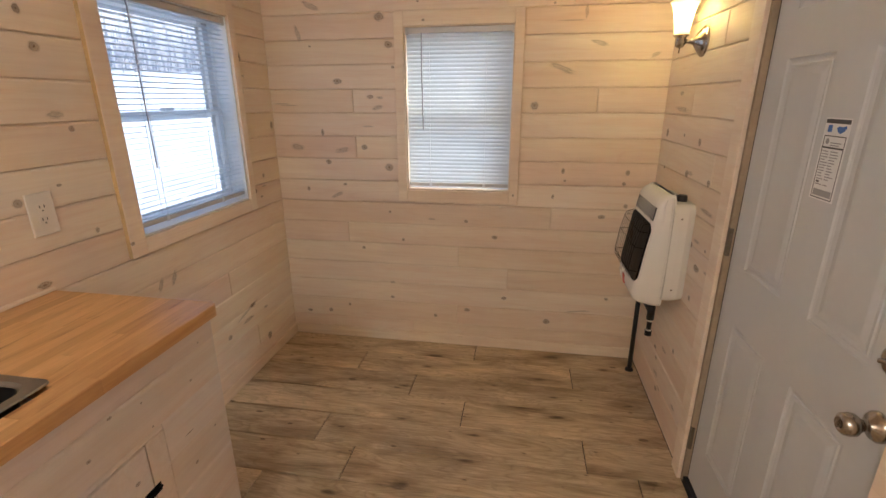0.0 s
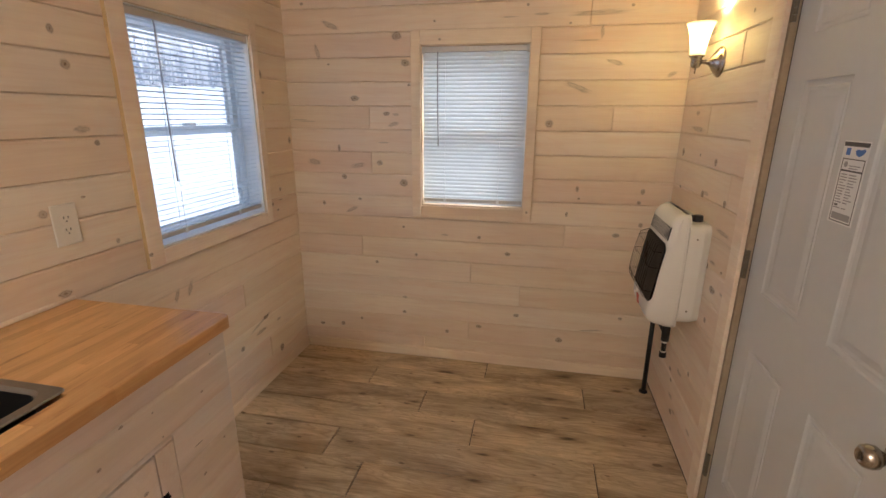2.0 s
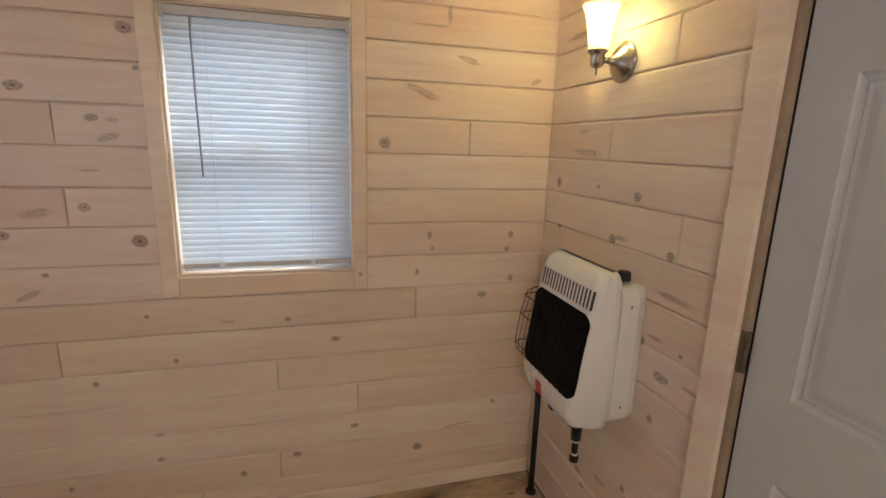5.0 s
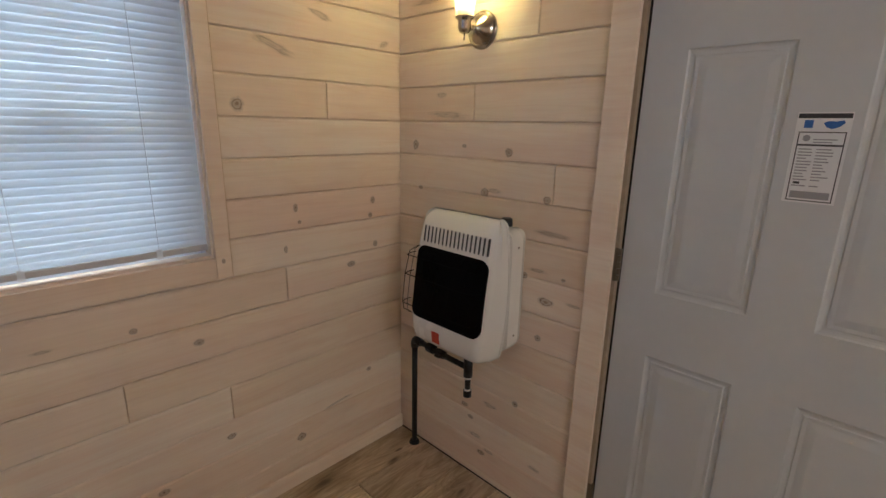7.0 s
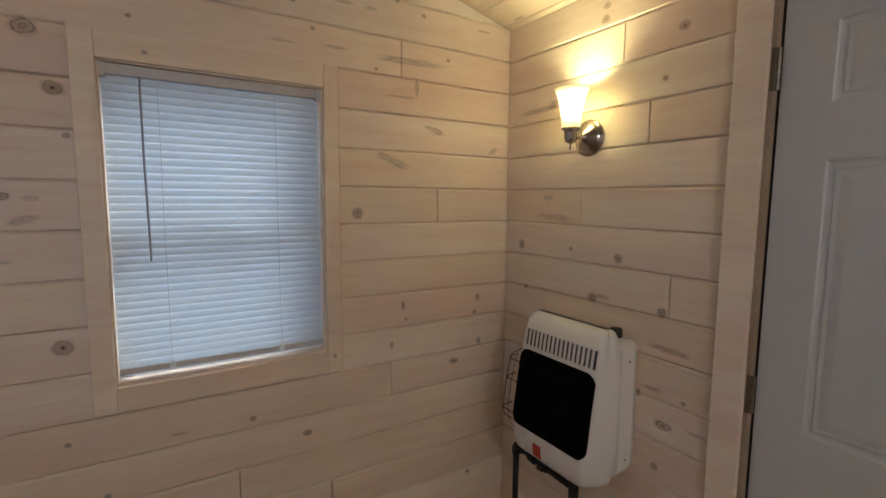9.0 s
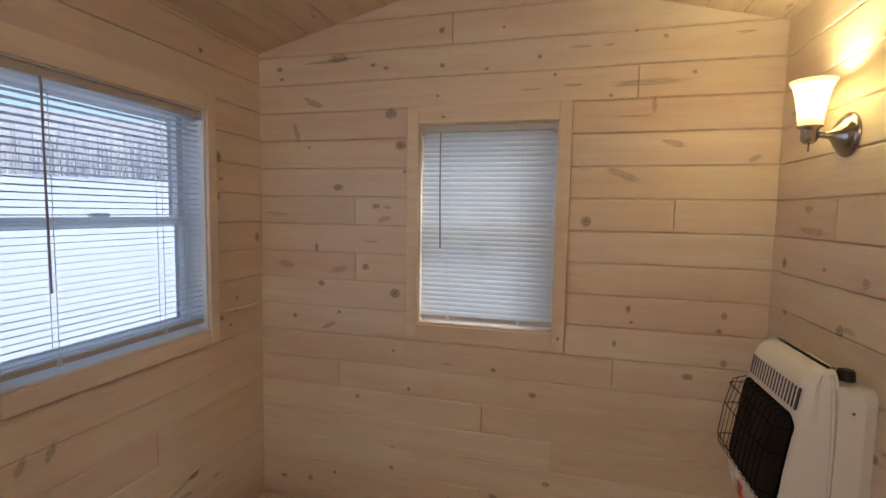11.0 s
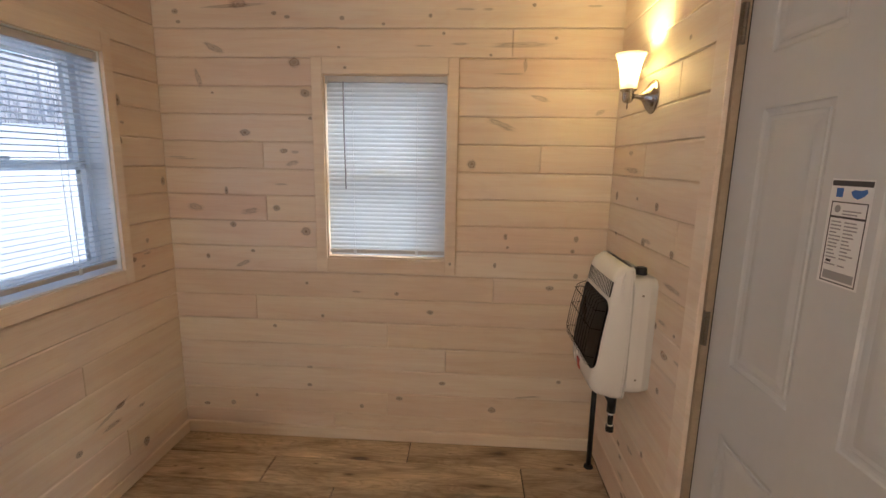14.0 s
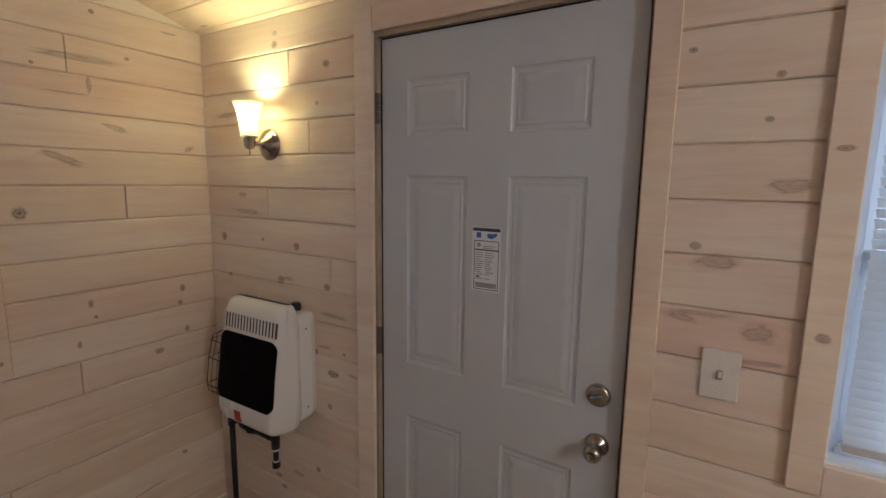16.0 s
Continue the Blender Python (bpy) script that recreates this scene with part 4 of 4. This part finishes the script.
def gas_pipe():
    x, y = 0.757, 2.552
    ob = thing("gas_pipe", "black iron gas pipe rising from the floor to the heater", "pipe", pose(x, y, 0))
    part("floor_flange", lathe([(0, 0.0005), (0.024, 0.0005), (0.022, 0.010), (0.015, 0.016), (0, 0.016)], 20), IRON, ob)
    part("riser", tube([(0, 0, 0.004), (0, 0, 0.25), (0, 0, 0.500)], 0.0125, 14), IRON, ob, "black iron riser", smooth=True)
    part("elbow", tube([(0, 0, 0.492), (0, 0, 0.515), (-0.004, -0.010, 0.528), (-0.006, -0.026, 0.532), (-0.008, -0.05, 0.532)], 0.018, 14), IRON, ob, smooth=True)
    part("nipple", tube([(-0.008, -0.045, 0.532), (-0.022, -0.20, 0.532)], 0.0115, 12), IRON, ob, smooth=True)
    part("union", tube([(-0.012, -0.10, 0.532), (-0.015, -0.135, 0.532)], 0.021, 8), IRON, ob)
    part("valve", tube([(-0.018, -0.165, 0.532), (-0.021, -0.20, 0.532)], 0.018, 8), IRON, ob)
    part("valve_lever", boxes((-0.05, -0.030, -0.20, -0.17, 0.526, 0.538), bev=0.002), BLACK, ob)
    part("tee", tube([(-0.024, -0.335, 0.575), (-0.024, -0.335, 0.495)], 0.018, 14), IRON, ob, smooth=True)
    part("nipple", tube([(-0.022, -0.195, 0.532), (-0.024, -0.335, 0.530)], 0.0115, 12), IRON, ob, smooth=True)
    part("drip_leg", tube([(-0.024, -0.335, 0.500), (-0.024, -0.335, 0.425)], 0.0115, 14), IRON, ob, smooth=True)
    part("sealant_band", tube([(-0.024, -0.335, 0.492), (-0.024, -0.335, 0.484)], 0.0128, 14), PLATE, ob, "white thread sealant")
    part("sealant_band", tube([(-0.024, -0.335, 0.441), (-0.024, -0.335, 0.433)], 0.0128, 14), PLATE, ob, "white thread sealant")
    part("cap", tube([(-0.024, -0.335, 0.434), (-0.024, -0.335, 0.408)], 0.0165, 12), IRON, ob)


gas_pipe()

# ---- counter ----
CX0, CX1, CY1, CY0, CTOP, CTH = XL + 0.002, -0.827, 1.177, -1.35, 0.940, 0.038
SINK = (-1.335, -0.942, 0.330, 0.715)


def counter():
    ob = thing("countertop", "oiled butcher-block countertop with narrow staves and an eased front edge", "countertop", pose(0, 0, CTOP))
    n = 15
    w = (CX1 - CX0) / n
    rng = random.Random(8)
    for i in range(n):
        x0, x1 = CX0 + i * w, CX0 + (i + 1) * w
        y = CY1
        while y > CY0 + 0.01:
            L = rng.uniform(0.25, 0.75) if y < CY1 else rng.uniform(0.12, 0.6)
            e = max(CY0, y - L)
            spans = [(e, y)]
            if x1 > SINK[0] and x0 < SINK[1]:
                spans = [q for s, t in spans for q in ((s, min(t, SINK[2])), (max(s, SINK[3]), t)) if q[1] - q[0] > 0.002]
            for s, t in spans:
                g = 0.0002
                out = [(x0 + g, s + g), (x1 - g, s + g), (x1 - g, t - g), (x0 + g, t - g)]
                if i == n - 1 and t == CY1:
                    r = 0.022
                    out = out[:2] + [(x1 - g - r + r * math.cos(radians(a)), t - g - r + r * math.sin(radians(a))) for a in range(0, 91, 15)] + out[3:]
                cx, cy = (x0 + x1) / 2, (s + t) / 2
                k = 0.0022
                def inset(pts, d):
                    return [(px + (d if px < cx - w * 0.3 and False else 0) - (d if px > cx + 0.001 and i == n - 1 else 0), py - (d if py > cy and t == CY1 else 0)) for px, py in pts]
                low = [(px - cx, py - cy, -CTH) for px, py in out]
                mid = [(px - cx, py - cy, -k) for px, py in out]
                top = [(px - cx, py - cy, 0) for px, py in inset(out, k)]
                part("stave", loft([low, mid, top]), BLOCK, ob, at=Matrix.Translation((cx, cy, rng.uniform(-0.00015, 0.00015))))
            y = e


def sink():
    x0, x1, y0, y1 = SINK
    cx, cy, w, h = (x0 + x1) / 2, (y0 + y1) / 2, x1 - x0, y1 - y0
    ob = thing("sink", "drop-in steel sink with flat rim in the butcher block", "sink", pose(cx, cy, CTOP + 0.0005))
    def ring(ww, hh, r, z):
        return [(a, b, z) for a, b in rounded(ww, hh, r, 8)]
    part("rim", loft([ring(w + 0.036, h + 0.036, 0.018, 0.0), ring(w + 0.032, h + 0.032, 0.018, 0.004), ring(w - 0.012, h - 0.012, 0.045, 0.0045), ring(w - 0.022, h - 0.022, 0.045, -0.002), ring(w - 0.026, h - 0.026, 0.045, -0.006)], close=(False, False)), STEEL, ob, "flat brushed steel rim")
    part("bowl", loft([ring(w - 0.026, h - 0.026, 0.045, -0.0055), ring(w - 0.034, h - 0.034, 0.045, -0.10), ring(w - 0.05, h - 0.05, 0.05, -0.165), ring(w - 0.10, h - 0.10, 0.05, -0.18)], close=(False, True)), SINKBOWL, ob, "steel bowl with its shade put into the colour")
    part("drain", lathe([(0, 0), (0.042, 0), (0.040, 0.003), (0.030, 0.001), (0, 0.001)], 28), STEEL, ob, at=pose(0, 0, -0.179))


def cabinet():
    """Base cabinet of white pine boards with flush doors."""
    x1, y1, z1 = -0.852, 1.163, CTOP - CTH - 0.001
    ob = thing("base_cabinet", "white painted shiplap base cabinet with flush doors under the butcher-block counter", "cabinet", pose(x1, y1, 0))
    # hollow box, so that the sink bowl hangs free
    part("body", boxes((XL + 0.003 - x1, -0.020, -0.030, -0.014, 0.001, z1), (XL + 0.003 - x1, XL + 0.015 - x1, -2.5, -0.030, 0.001, z1), (-0.032, -0.020, -2.5, -0.030, 0.001, z1), (XL + 0.015 - x1, -0.032, -2.5, -0.030, 0.001, 0.02)), CABWHITE, ob, "white pine carcass")
    edges = [0.0015, 0.041, 0.172, 0.303, 0.434, 0.566, 0.697, 0.827, z1]
    dy1, dz1, dy0 = 0.846 - y1, 0.679, 0.36 - y1
    stile = 0.910 - y1

    def bd(u0, u1, a, b):
        m = board_mesh([(-(u1 - u0) / 2 + 0.0004, (u1 - u0) / 2 - 0.0004, (a - b) / 2 + 0.0006, (b - a) / 2 - 0.0006, True, True)], b - a - 0.0012)
        part("board", m, CABWHITE, ob, at=pose(0, (u0 + u1) / 2, (a + b) / 2, 0, 0, 90))

    for a, b in zip(edges, edges[1:]):
        if a > 0.69:
            bd(-2.49, -0.001, a, b)
        else:
            bd(stile, -0.001, a, b)
    bd(-2.49, stile, dz1 + 0.0015, 0.697)
    for u0, u1 in ((dy1 + 0.0015, stile), (dy0 - 0.09, dy0 - 0.0015)):
        part("stile", boxes((0.0005, 0.0125, u0, u1 - 0.0006, 0.0015, dz1 + 0.001), bev=0.001), CABWHITE, ob, at=Matrix.Translation((-0.0128, 0, 0)))
    bd(-2.49, dy0 - 0.62, 0.0015, 0.30)
    bd(-2.49, dy0 - 0.62, 0.30, dz1)
    bd(dy0 - 0.62, stile - 0.002, 0.0015, 0.088)
    for y, z, a, b in ((0.771, 0.822, 0.012, 0.007), (0.862, 0.799, 0.006, 0.005), (0.880, 0.713, 0.006, 0.005), (0.994, 0.602, 0.030, 0.004), (1.036, 0.751, 0.009, 0.006), (0.700, 0.760, 0.011, 0.008), (0.600, 0.745, 0.010, 0.006), (0.800, 0.600, 0.014, 0.010), (1.00, 0.49, 0.012, 0.008), (1.10, 0.545, 0.008, 0.006), (1.09, 0.845, 0.006, 0.005)):
        shared("knot", KNOT_MESH, ob, at=pose(0.0012, y - y1, z, 0, 0, 90) @ Matrix.Diagonal((a * 0.7, 0.02, b * 0.7, 1)))
    pitch = 0.131
    # end boards toward the window
    for i in range(7):
        a, b = max(0.001, z1 - (i + 1) * pitch), z1 - i * pitch
        if b - a > 0.01:
            L = x1 - XL - 0.004
            m = board_mesh([(-L / 2, L / 2, (a - b) / 2 + 0.001, (b - a) / 2 - 0.001, True, True)], b - a - 0.002)
            part("board", m, CABWHITE, ob, at=pose(-L / 2, 0, (a + b) / 2, 0, 0, 180))
    for a, b in ((dy0, dy1), (dy0 - 0.618, dy0 - 0.092)):
        dr = part("cabinet_door", boxes((-0.0185, 0.0, a + 0.002, b - 0.002, 0.09, dz1 - 0.002), bev=0.0015), CABWHITE, ob, "flush white cabinet door")
    return ob


counter()
sink()
cabinet()
tagged(part("counter_trim", boxes((XL + 0.001, XL + 0.013, CY0, CY1 - 0.001, CTOP + 0.0008, CTOP + 0.014), bev=0.003, seg=2), CASING), "thin pale wooden strip along the back of the worktop", "trim strip")


def latch():
    ob = thing("cabinet_latch", "small black iron hook latch on the white cabinet door", "latch", pose(-0.852, 0.845, 0.535))
    part("latch_plate", boxes((0.0005, 0.003, -0.035, 0.020, -0.014, 0.014), bev=0.001), WIRE, ob)
    part("latch_hook", tube([(0.004, -0.030, 0.0), (0.014, -0.020, 0.004), (0.014, 0.0, 0.008), (0.006, 0.016, 0.002)], 0.004, 8), WIRE, ob)


latch()

# ---- outdoors ----
def ground():
    """Snowy ground in one sheet, rising to a low hill on the window side."""
    bm = bmesh.new()
    n = 72
    def h(x, y):
        d = math.hypot(x, y)
        up = max(0.0, (d - 35) / 60.0)
        side = 0.5 + 0.5 * math.tanh((-x + 10) / 30)
        return -0.62 + side * min(up, 1.0) ** 1.5 * 7.0 + 0.10 * noise.noise(Vector((x * 0.12, y * 0.12, 0))) * min(1, d / 8)
    rs = [0.0, 2, 4, 6, 9, 13, 18, 25, 35, 45, 60, 80, 100, 140, 250, 600, 1800]
    rings = [[bm.verts.new((r * math.cos(2 * math.pi * i / n), r * math.sin(2 * math.pi * i / n), h(r * math.cos(2 * math.pi * i / n), r * math.sin(2 * math.pi * i / n)))) for i in range(n)] for r in rs[1:]]
    mid = bm.verts.new((0, 0, -0.62))
    for i in range(n):
        bm.faces.new((mid, rings[0][i], rings[0][(i + 1) % n]))
        for a, b in zip(rings, rings[1:]):
            bm.faces.new((a[i], a[(i + 1) % n], b[(i + 1) % n], b[i]))
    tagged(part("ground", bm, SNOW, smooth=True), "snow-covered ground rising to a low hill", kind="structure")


def woods():
    """Far bare trees on the hill: many thin tapered trunks with ragged crowns, in one mesh."""
    rng = random.Random(3)
    bm = bmesh.new()
    for i in range(2600):
        a = rng.uniform(radians(75), radians(285))
        d = rng.uniform(95, 125)
        x, y = d * math.cos(a), d * math.sin(a)
        z, h, r = 5.4, rng.uniform(4, 9), rng.uniform(0.12, 0.35)
        for k in range(4):
            t = rng.uniform(0, 6.28)
            w = r * (1 - k * 0.25)
            zz = z + h * (0.15 + 0.25 * k)
            p = [(x + w * math.cos(t + j * 2.09), y + w * math.sin(t + j * 2.09), zz + rng.uniform(-0.4, 0.4)) for j in range(3)]
            top = (x + rng.uniform(-0.4, 0.4), y, zz + h * rng.uniform(0.3, 0.5))
            vs = [bm.verts.new(q) for q in p] + [bm.verts.new(top)]
            for q in ((0, 1, 3), (1, 2, 3), (2, 0, 3), (0, 2, 1)):
                bm.faces.new([vs[j] for j in q])
    me = bpy.data.meshes.new("woods")
    bm.to_mesh(me)
    bm.free()
    me.materials.append(WOODS)
    tagged(new("woods", me), "far band of bare grey winter woods", "woods", kind="stuff")


def wooded_hill():
    """Far hillside behind the trees, a real ridge standing on the ground."""
    bm = bmesh.new()
    rows_ = []
    for k, (d, h) in enumerate(((118, 3.0), (128, 15.0), (150, 24.0), (190, 20.0), (230, 0.0))):
        rows_.append([bm.verts.new((d * math.cos(radians(a)), d * math.sin(radians(a)), h + (1.4 * noise.noise(Vector((a * 0.25, k, 0.3))) + 0.5 * noise.noise(Vector((a * 1.7, k, 0.9))) if 0 < k < 4 else 0))) for a in range(70, 291)])
    for p, q in zip(rows_, rows_[1:]):
        for i in range(len(p) - 1):
            bm.faces.new((p[i], p[i + 1], q[i + 1], q[i]))
    tagged(part("wooded_hill", bm, WOODS), "far hillside covered with bare grey woods", kind="structure")


ground()
wooded_hill()
woods()

# ---- boards, knots and planks ----
FAR_JOINTS = {3: [-0.911, 0.455], 1: [-0.907], -4: [-0.289], -2: [0.253], -5: [0.016], 9: [-0.455], -3: [-0.99], -8: [-0.587], -7: [-0.295], 0: [], 2: [], 4: [], 5: [], 6: [], 7: [0.3], 8: [], -1: [], -6: []}
clad(far, FAR_JOINTS, 0.012)
LEFT_JOINTS = {-3: [1.455], -5: [1.654], -4: [2.066], -7: [2.26], 0: [], 1: [], 2: [], 3: [], 4: [], 5: [], 6: [], -1: [], -2: [], -6: [1.2]}
clad(left, LEFT_JOINTS, 0.012, 0.1325, 1.064)
RIGHT_JOINTS = {1: [-1.942], 3: [-2.29], 5: [-2.038], 7: [-2.14], 0: [], 2: [], 4: [], 6: [], 8: [], -1: [], -2: [], -3: [], -4: []}
clad(right, RIGHT_JOINTS, 0.0015, 0.1300, 1.067, [(-0.9, 0.6)])
clad(back, {}, 0.012)

FAR_KNOTS = [
    (-0.997, 1.631, 0.028, 0.016), (-0.708, 1.145, 0.026, 0.022), (0.126, 1.496, 0.022, 0.022), (-1.28, 1.258, 0.045, 0.020, -5), (-0.993, 1.242, 0.05, 0.015, 8),
    (-1.086, 1.172, 0.017, 0.015), (-0.855, 1.261, 0.02, 0.015), (-0.686, 1.819, 0.028, 0.018, -10), (0.259, 1.685, 0.076, 0.016, -20), (0.721, 1.745, 0.030, 0.010, 25),
    (-1.128, 2.027, 0.056, 0.016, -25), (-1.215, 1.887, 0.014, 0.044, 15), (-1.046, 0.969, 0.044, 0.011, 25), (-0.827, 1.381, 0.040, 0.005), (-0.766, 1.486, 0.034, 0.013, 12),
    (-0.748, 1.541, 0.02, 0.008), (-0.894, 0.634, 0.012, 0.010), (-0.242, 0.831, 0.012, 0.010), (-0.452, 0.836, 0.025, 0.006), (-0.068, 0.736, 0.018, 0.012),
]
FAR_KNOTS_SMALL = [
    (0.651, 1.141, 0.012, 0.015), (0.660, 0.953, 0.012, 0.014), (0.304, 1.144, 0.010, 0.016), (0.536, 0.887, 0.022, 0.012), (-0.498, 2.158, 0.012, 0.010),
    (-0.083, 2.168, 0.010, 0.009), (-0.020, 2.092, 0.008, 0.008), (-0.517, 2.03, 0.008, 0.006), (0.35, 2.044, 0.15, 0.014, 2), (0.439, 1.806, 0.045, 0.012, -15),
    (0.079, 2.196, 0.050, 0.006), (-0.761, 2.163, 0.014, 0.008), (-0.991, 1.037, 0.012, 0.008), (-1.111, 1.345, 0.010, 0.02), (-1.31, 1.499, 0.056, 0.003),
    (0.256, 0.996, 0.008, 0.014), (0.363, 1.954, 0.010, 0.03), (-1.232, 1.003, 0.010, 0.014), (0.391, 2.213, 0.010, 0.008),
]
FAR_KNOTS_LOW = [
    (-0.714, 0.407, 0.018, 0.008), (-0.718, 0.304, 0.014, 0.010), (0.002, 0.345, 0.018, 0.011), (-1.015, 0.23, 0.010, 0.010), (-0.229, 0.247, 0.020, 0.012),
    (0.612, 0.38, 0.013, 0.010), (-0.634, 0.698, 0.010, 0.010), (0.455, 0.288, 0.07, 0.006, 6), (-1.151, 0.18, 0.014, 0.015), (-1.301, 0.168, 0.018, 0.010),
    (-0.434, 0.192, 0.012, 0.012), (-0.992, 2.221, 0.050, 0.022), (-1.015, 2.212, 0.155, 0.008, 3), (-0.503, 2.306, 0.014, 0.013), (-0.823, 2.18, 0.014, 0.009),
]
knots(far, FAR_KNOTS)
knots(far, FAR_KNOTS_SMALL)
knots(far, FAR_KNOTS_LOW)
LEFT_KNOTS = [
    (1.33, 1.487, 0.030, 0.012), (2.326, 2.164, 0.012, 0.012), (2.412, 1.745, 0.018, 0.024),
    (2.404, 1.573, 0.014, 0.018), (2.665, 1.386, 0.016, 0.022), (1.637, 0.562, 0.013, 0.016), (1.612, 0.778, 0.012, 0.032, -28), (1.694, 0.785, 0.014, 0.034, -30),
    (2.368, 0.142, 0.022, 0.024), (1.998, 0.32, 0.018, 0.014), (2.363, 0.337, 0.024, 0.010), (2.181, 0.394, 0.11, 0.008, 14), (1.317, 1.69, 0.018, 0.016),
    (1.154, 0.966, 0.024, 0.012), (1.142, 1.235, 0.016, 0.014), (1.382, 1.088, 0.009, 0.010), (1.289, 1.79, 0.012, 0.014),
]
knots(left, LEFT_KNOTS)
RIGHT_KNOTS = [
    (2.211, 2.174, 0.016, 0.010), (2.214, 2.133, 0.020, 0.013), (1.942, 2.032, 0.018, 0.014), (1.993, 1.901, 0.010, 0.008), (2.452, 1.554, 0.028, 0.012),
    (2.419, 1.483, 0.10, 0.012, 3), (2.596, 1.366, 0.018, 0.020), (2.126, 1.357, 0.017, 0.016), (2.225, 1.211, 0.020, 0.016), (1.962, 1.212, 0.016, 0.014),
    (2.565, 1.195, 0.013, 0.008), (1.939, 0.865, 0.032, 0.015), (1.837, 0.880, 0.030, 0.006), (1.933, 1.102, 0.07, 0.010, 3), (2.03, 0.941, 0.014, 0.012),
    (1.959, 0.725, 0.014, 0.012), (2.035, 0.425, 0.014, 0.012), (2.188, 0.126, 0.022, 0.011), (2.251, 0.266, 0.016, 0.009),
]
RIGHT_KNOTS_NEAR = [
    (0.771, 1.929, 0.010, 0.007), (0.600, 1.859, 0.010, 0.008), (0.612, 1.766, 0.009, 0.007), (0.562, 1.624, 0.045, 0.018), (0.731, 1.478, 0.014, 0.010),
    (0.687, 1.441, 0.05, 0.022, -8), (0.588, 1.285, 0.035, 0.024), (0.575, 1.216, 0.05, 0.007, -4), (0.750, 1.300, 0.044, 0.010, 10),
]
knots(right, RIGHT_KNOTS, -1)
knots(right, RIGHT_KNOTS_NEAR, -1)
# smaller marks
knots(far, [
    (-0.233, 2.298, 0.008, 0.006), (0.285, 2.242, 0.007, 0.006), (0.662, 2.208, 0.036, 0.005), (0.183, 2.195, 0.026, 0.006), (-0.303, 2.132, 0.009, 0.007),
    (-0.112, 2.037, 0.046, 0.004), (0.056, 2.046, 0.044, 0.006), (-1.305, 2.188, 0.017, 0.012), (-1.293, 2.142, 0.012, 0.008), (-0.734, 1.961, 0.03, 0.023),
    (-0.666, 1.703, 0.01, 0.008), (-1.149, 1.819, 0.008, 0.006), (0.201, 1.998, 0.008, 0.006), (0.498, 2.072, 0.009, 0.007),
    (0.296, 1.915, 0.074, 0.004), (-0.805, 1.545, 0.021, 0.012), (0.317, 1.09, 0.008, 0.007), (0.637, 1.079, 0.011, 0.01),
])
knots(far, [
    (-1.355, 1.508, 0.054, 0.005), (-0.713, 0.873, 0.009, 0.008), (0.269, 0.204, 0.021, 0.017),
])
knots(left, [
    (2.427, 1.652, 0.014, 0.007), (2.512, 1.11, 0.013, 0.012), (2.505, 1.049, 0.027, 0.005), (2.469, 0.993, 0.014, 0.007), 
    (1.33, 1.922, 0.01, 0.008), (2.179, 0.341, 0.056, 0.012), (2.409, 1.035, 0.022, 0.012), (1.649, 0.977, 0.014, 0.009),
    (1.375, 1.441, 0.012, 0.01), (1.283, 1.267, 0.01, 0.005), (2.234, 0.405, 0.027, 0.013), 
])
knots(right, [
    (1.879, 0.958, 0.009, 0.006), (2.285, 0.311, 0.021, 0.01), (1.979, 0.968, 0.042, 0.008), (2.331, 1.371, 0.011, 0.007), (2.511, 1.889, 0.107, 0.011),
    (2.405, 1.899, 0.057, 0.017), (2.18, 1.22, 0.034, 0.009), (2.149, 0.15, 0.031, 0.008), (2.225, 0.192, 0.041, 0.01), (1.933, 0.195, 0.031, 0.009),
    (2.248, -0.211, 0.035, 0.009), (2.156, 0.363, 0.037, 0.01), (0.707, 1.314, 0.069, 0.008), (0.483, 1.7, 0.011, 0.004), (0.993, 2.077, 0.007, 0.005),
], -1)


def trim_knots(m, rows):
    """Knots in the casing boards, 18 mm proud of the wall."""
    for i, (u, z, a, b) in enumerate(rows):
        ob = new("trim_knot", KNOT_MESH)
        tagged(ob, "small brown knot in the pale pine trim", kind="structure")
        ob.matrix_world = m @ Matrix.Translation((u, -0.0185, z)) @ Matrix.Diagonal((a * 1.25, 0.02, b * 1.35, 1))


trim_knots(right.m, [(-0.480, 1.70, 0.016, 0.006), (-0.476, 1.30, 0.014, 0.010)])
trim_knots(left.m, [(1.500, 1.0, 0.010, 0.007)])
trim_knots(far.m, [(-0.485, 1.935, 0.008, 0.006), (0.03, 1.0, 0.006, 0.008)])


def planks():
    """Laminate floor planks, laid across the room, with tight bevelled joints."""
    pitch, length, seam = 0.2075, 1.251, 2.515
    offs = {0: -0.163, 1: 0.412, 2: -0.475, 3: -0.165, 4: 0.415, 5: 0.622, 6: 0.276, 7: -0.30}
    rng = random.Random(4)
    row = 0
    while seam - (row - 1) * pitch > YB:
        y1, y0 = min(seam - (row - 1) * pitch, YF), max(seam - row * pitch, YB)
        u = offs.get(row, rng.uniform(-0.6, 0.6)) - 2 * length
        while u < XR:
            a, b = max(u, XL), min(u + length, XR)
            if XR - b < 0.12:
                b = XR + 0.003
            if b - a > 0.02 and a < XR - 0.13:
                g, c, d = 0.0022, 0.0032, 0.0095
                cx, cy = (a + b) / 2, (y0 + y1) / 2
                hx, hy = (b - a) / 2 - g, (y1 - y0) / 2 - g
                rings = [[(sx * (hx - i), sy * (hy - i), z) for sx, sy in ((-1, -1), (1, -1), (1, 1), (-1, 1))] for i, z in ((0, -d), (0, -c), (c, 0.0))]
                part("plank", loft(rings), LAMINATE, floor_ob, at=Matrix.Translation((cx, cy, 0)))
            u += length
        row += 1


planks()
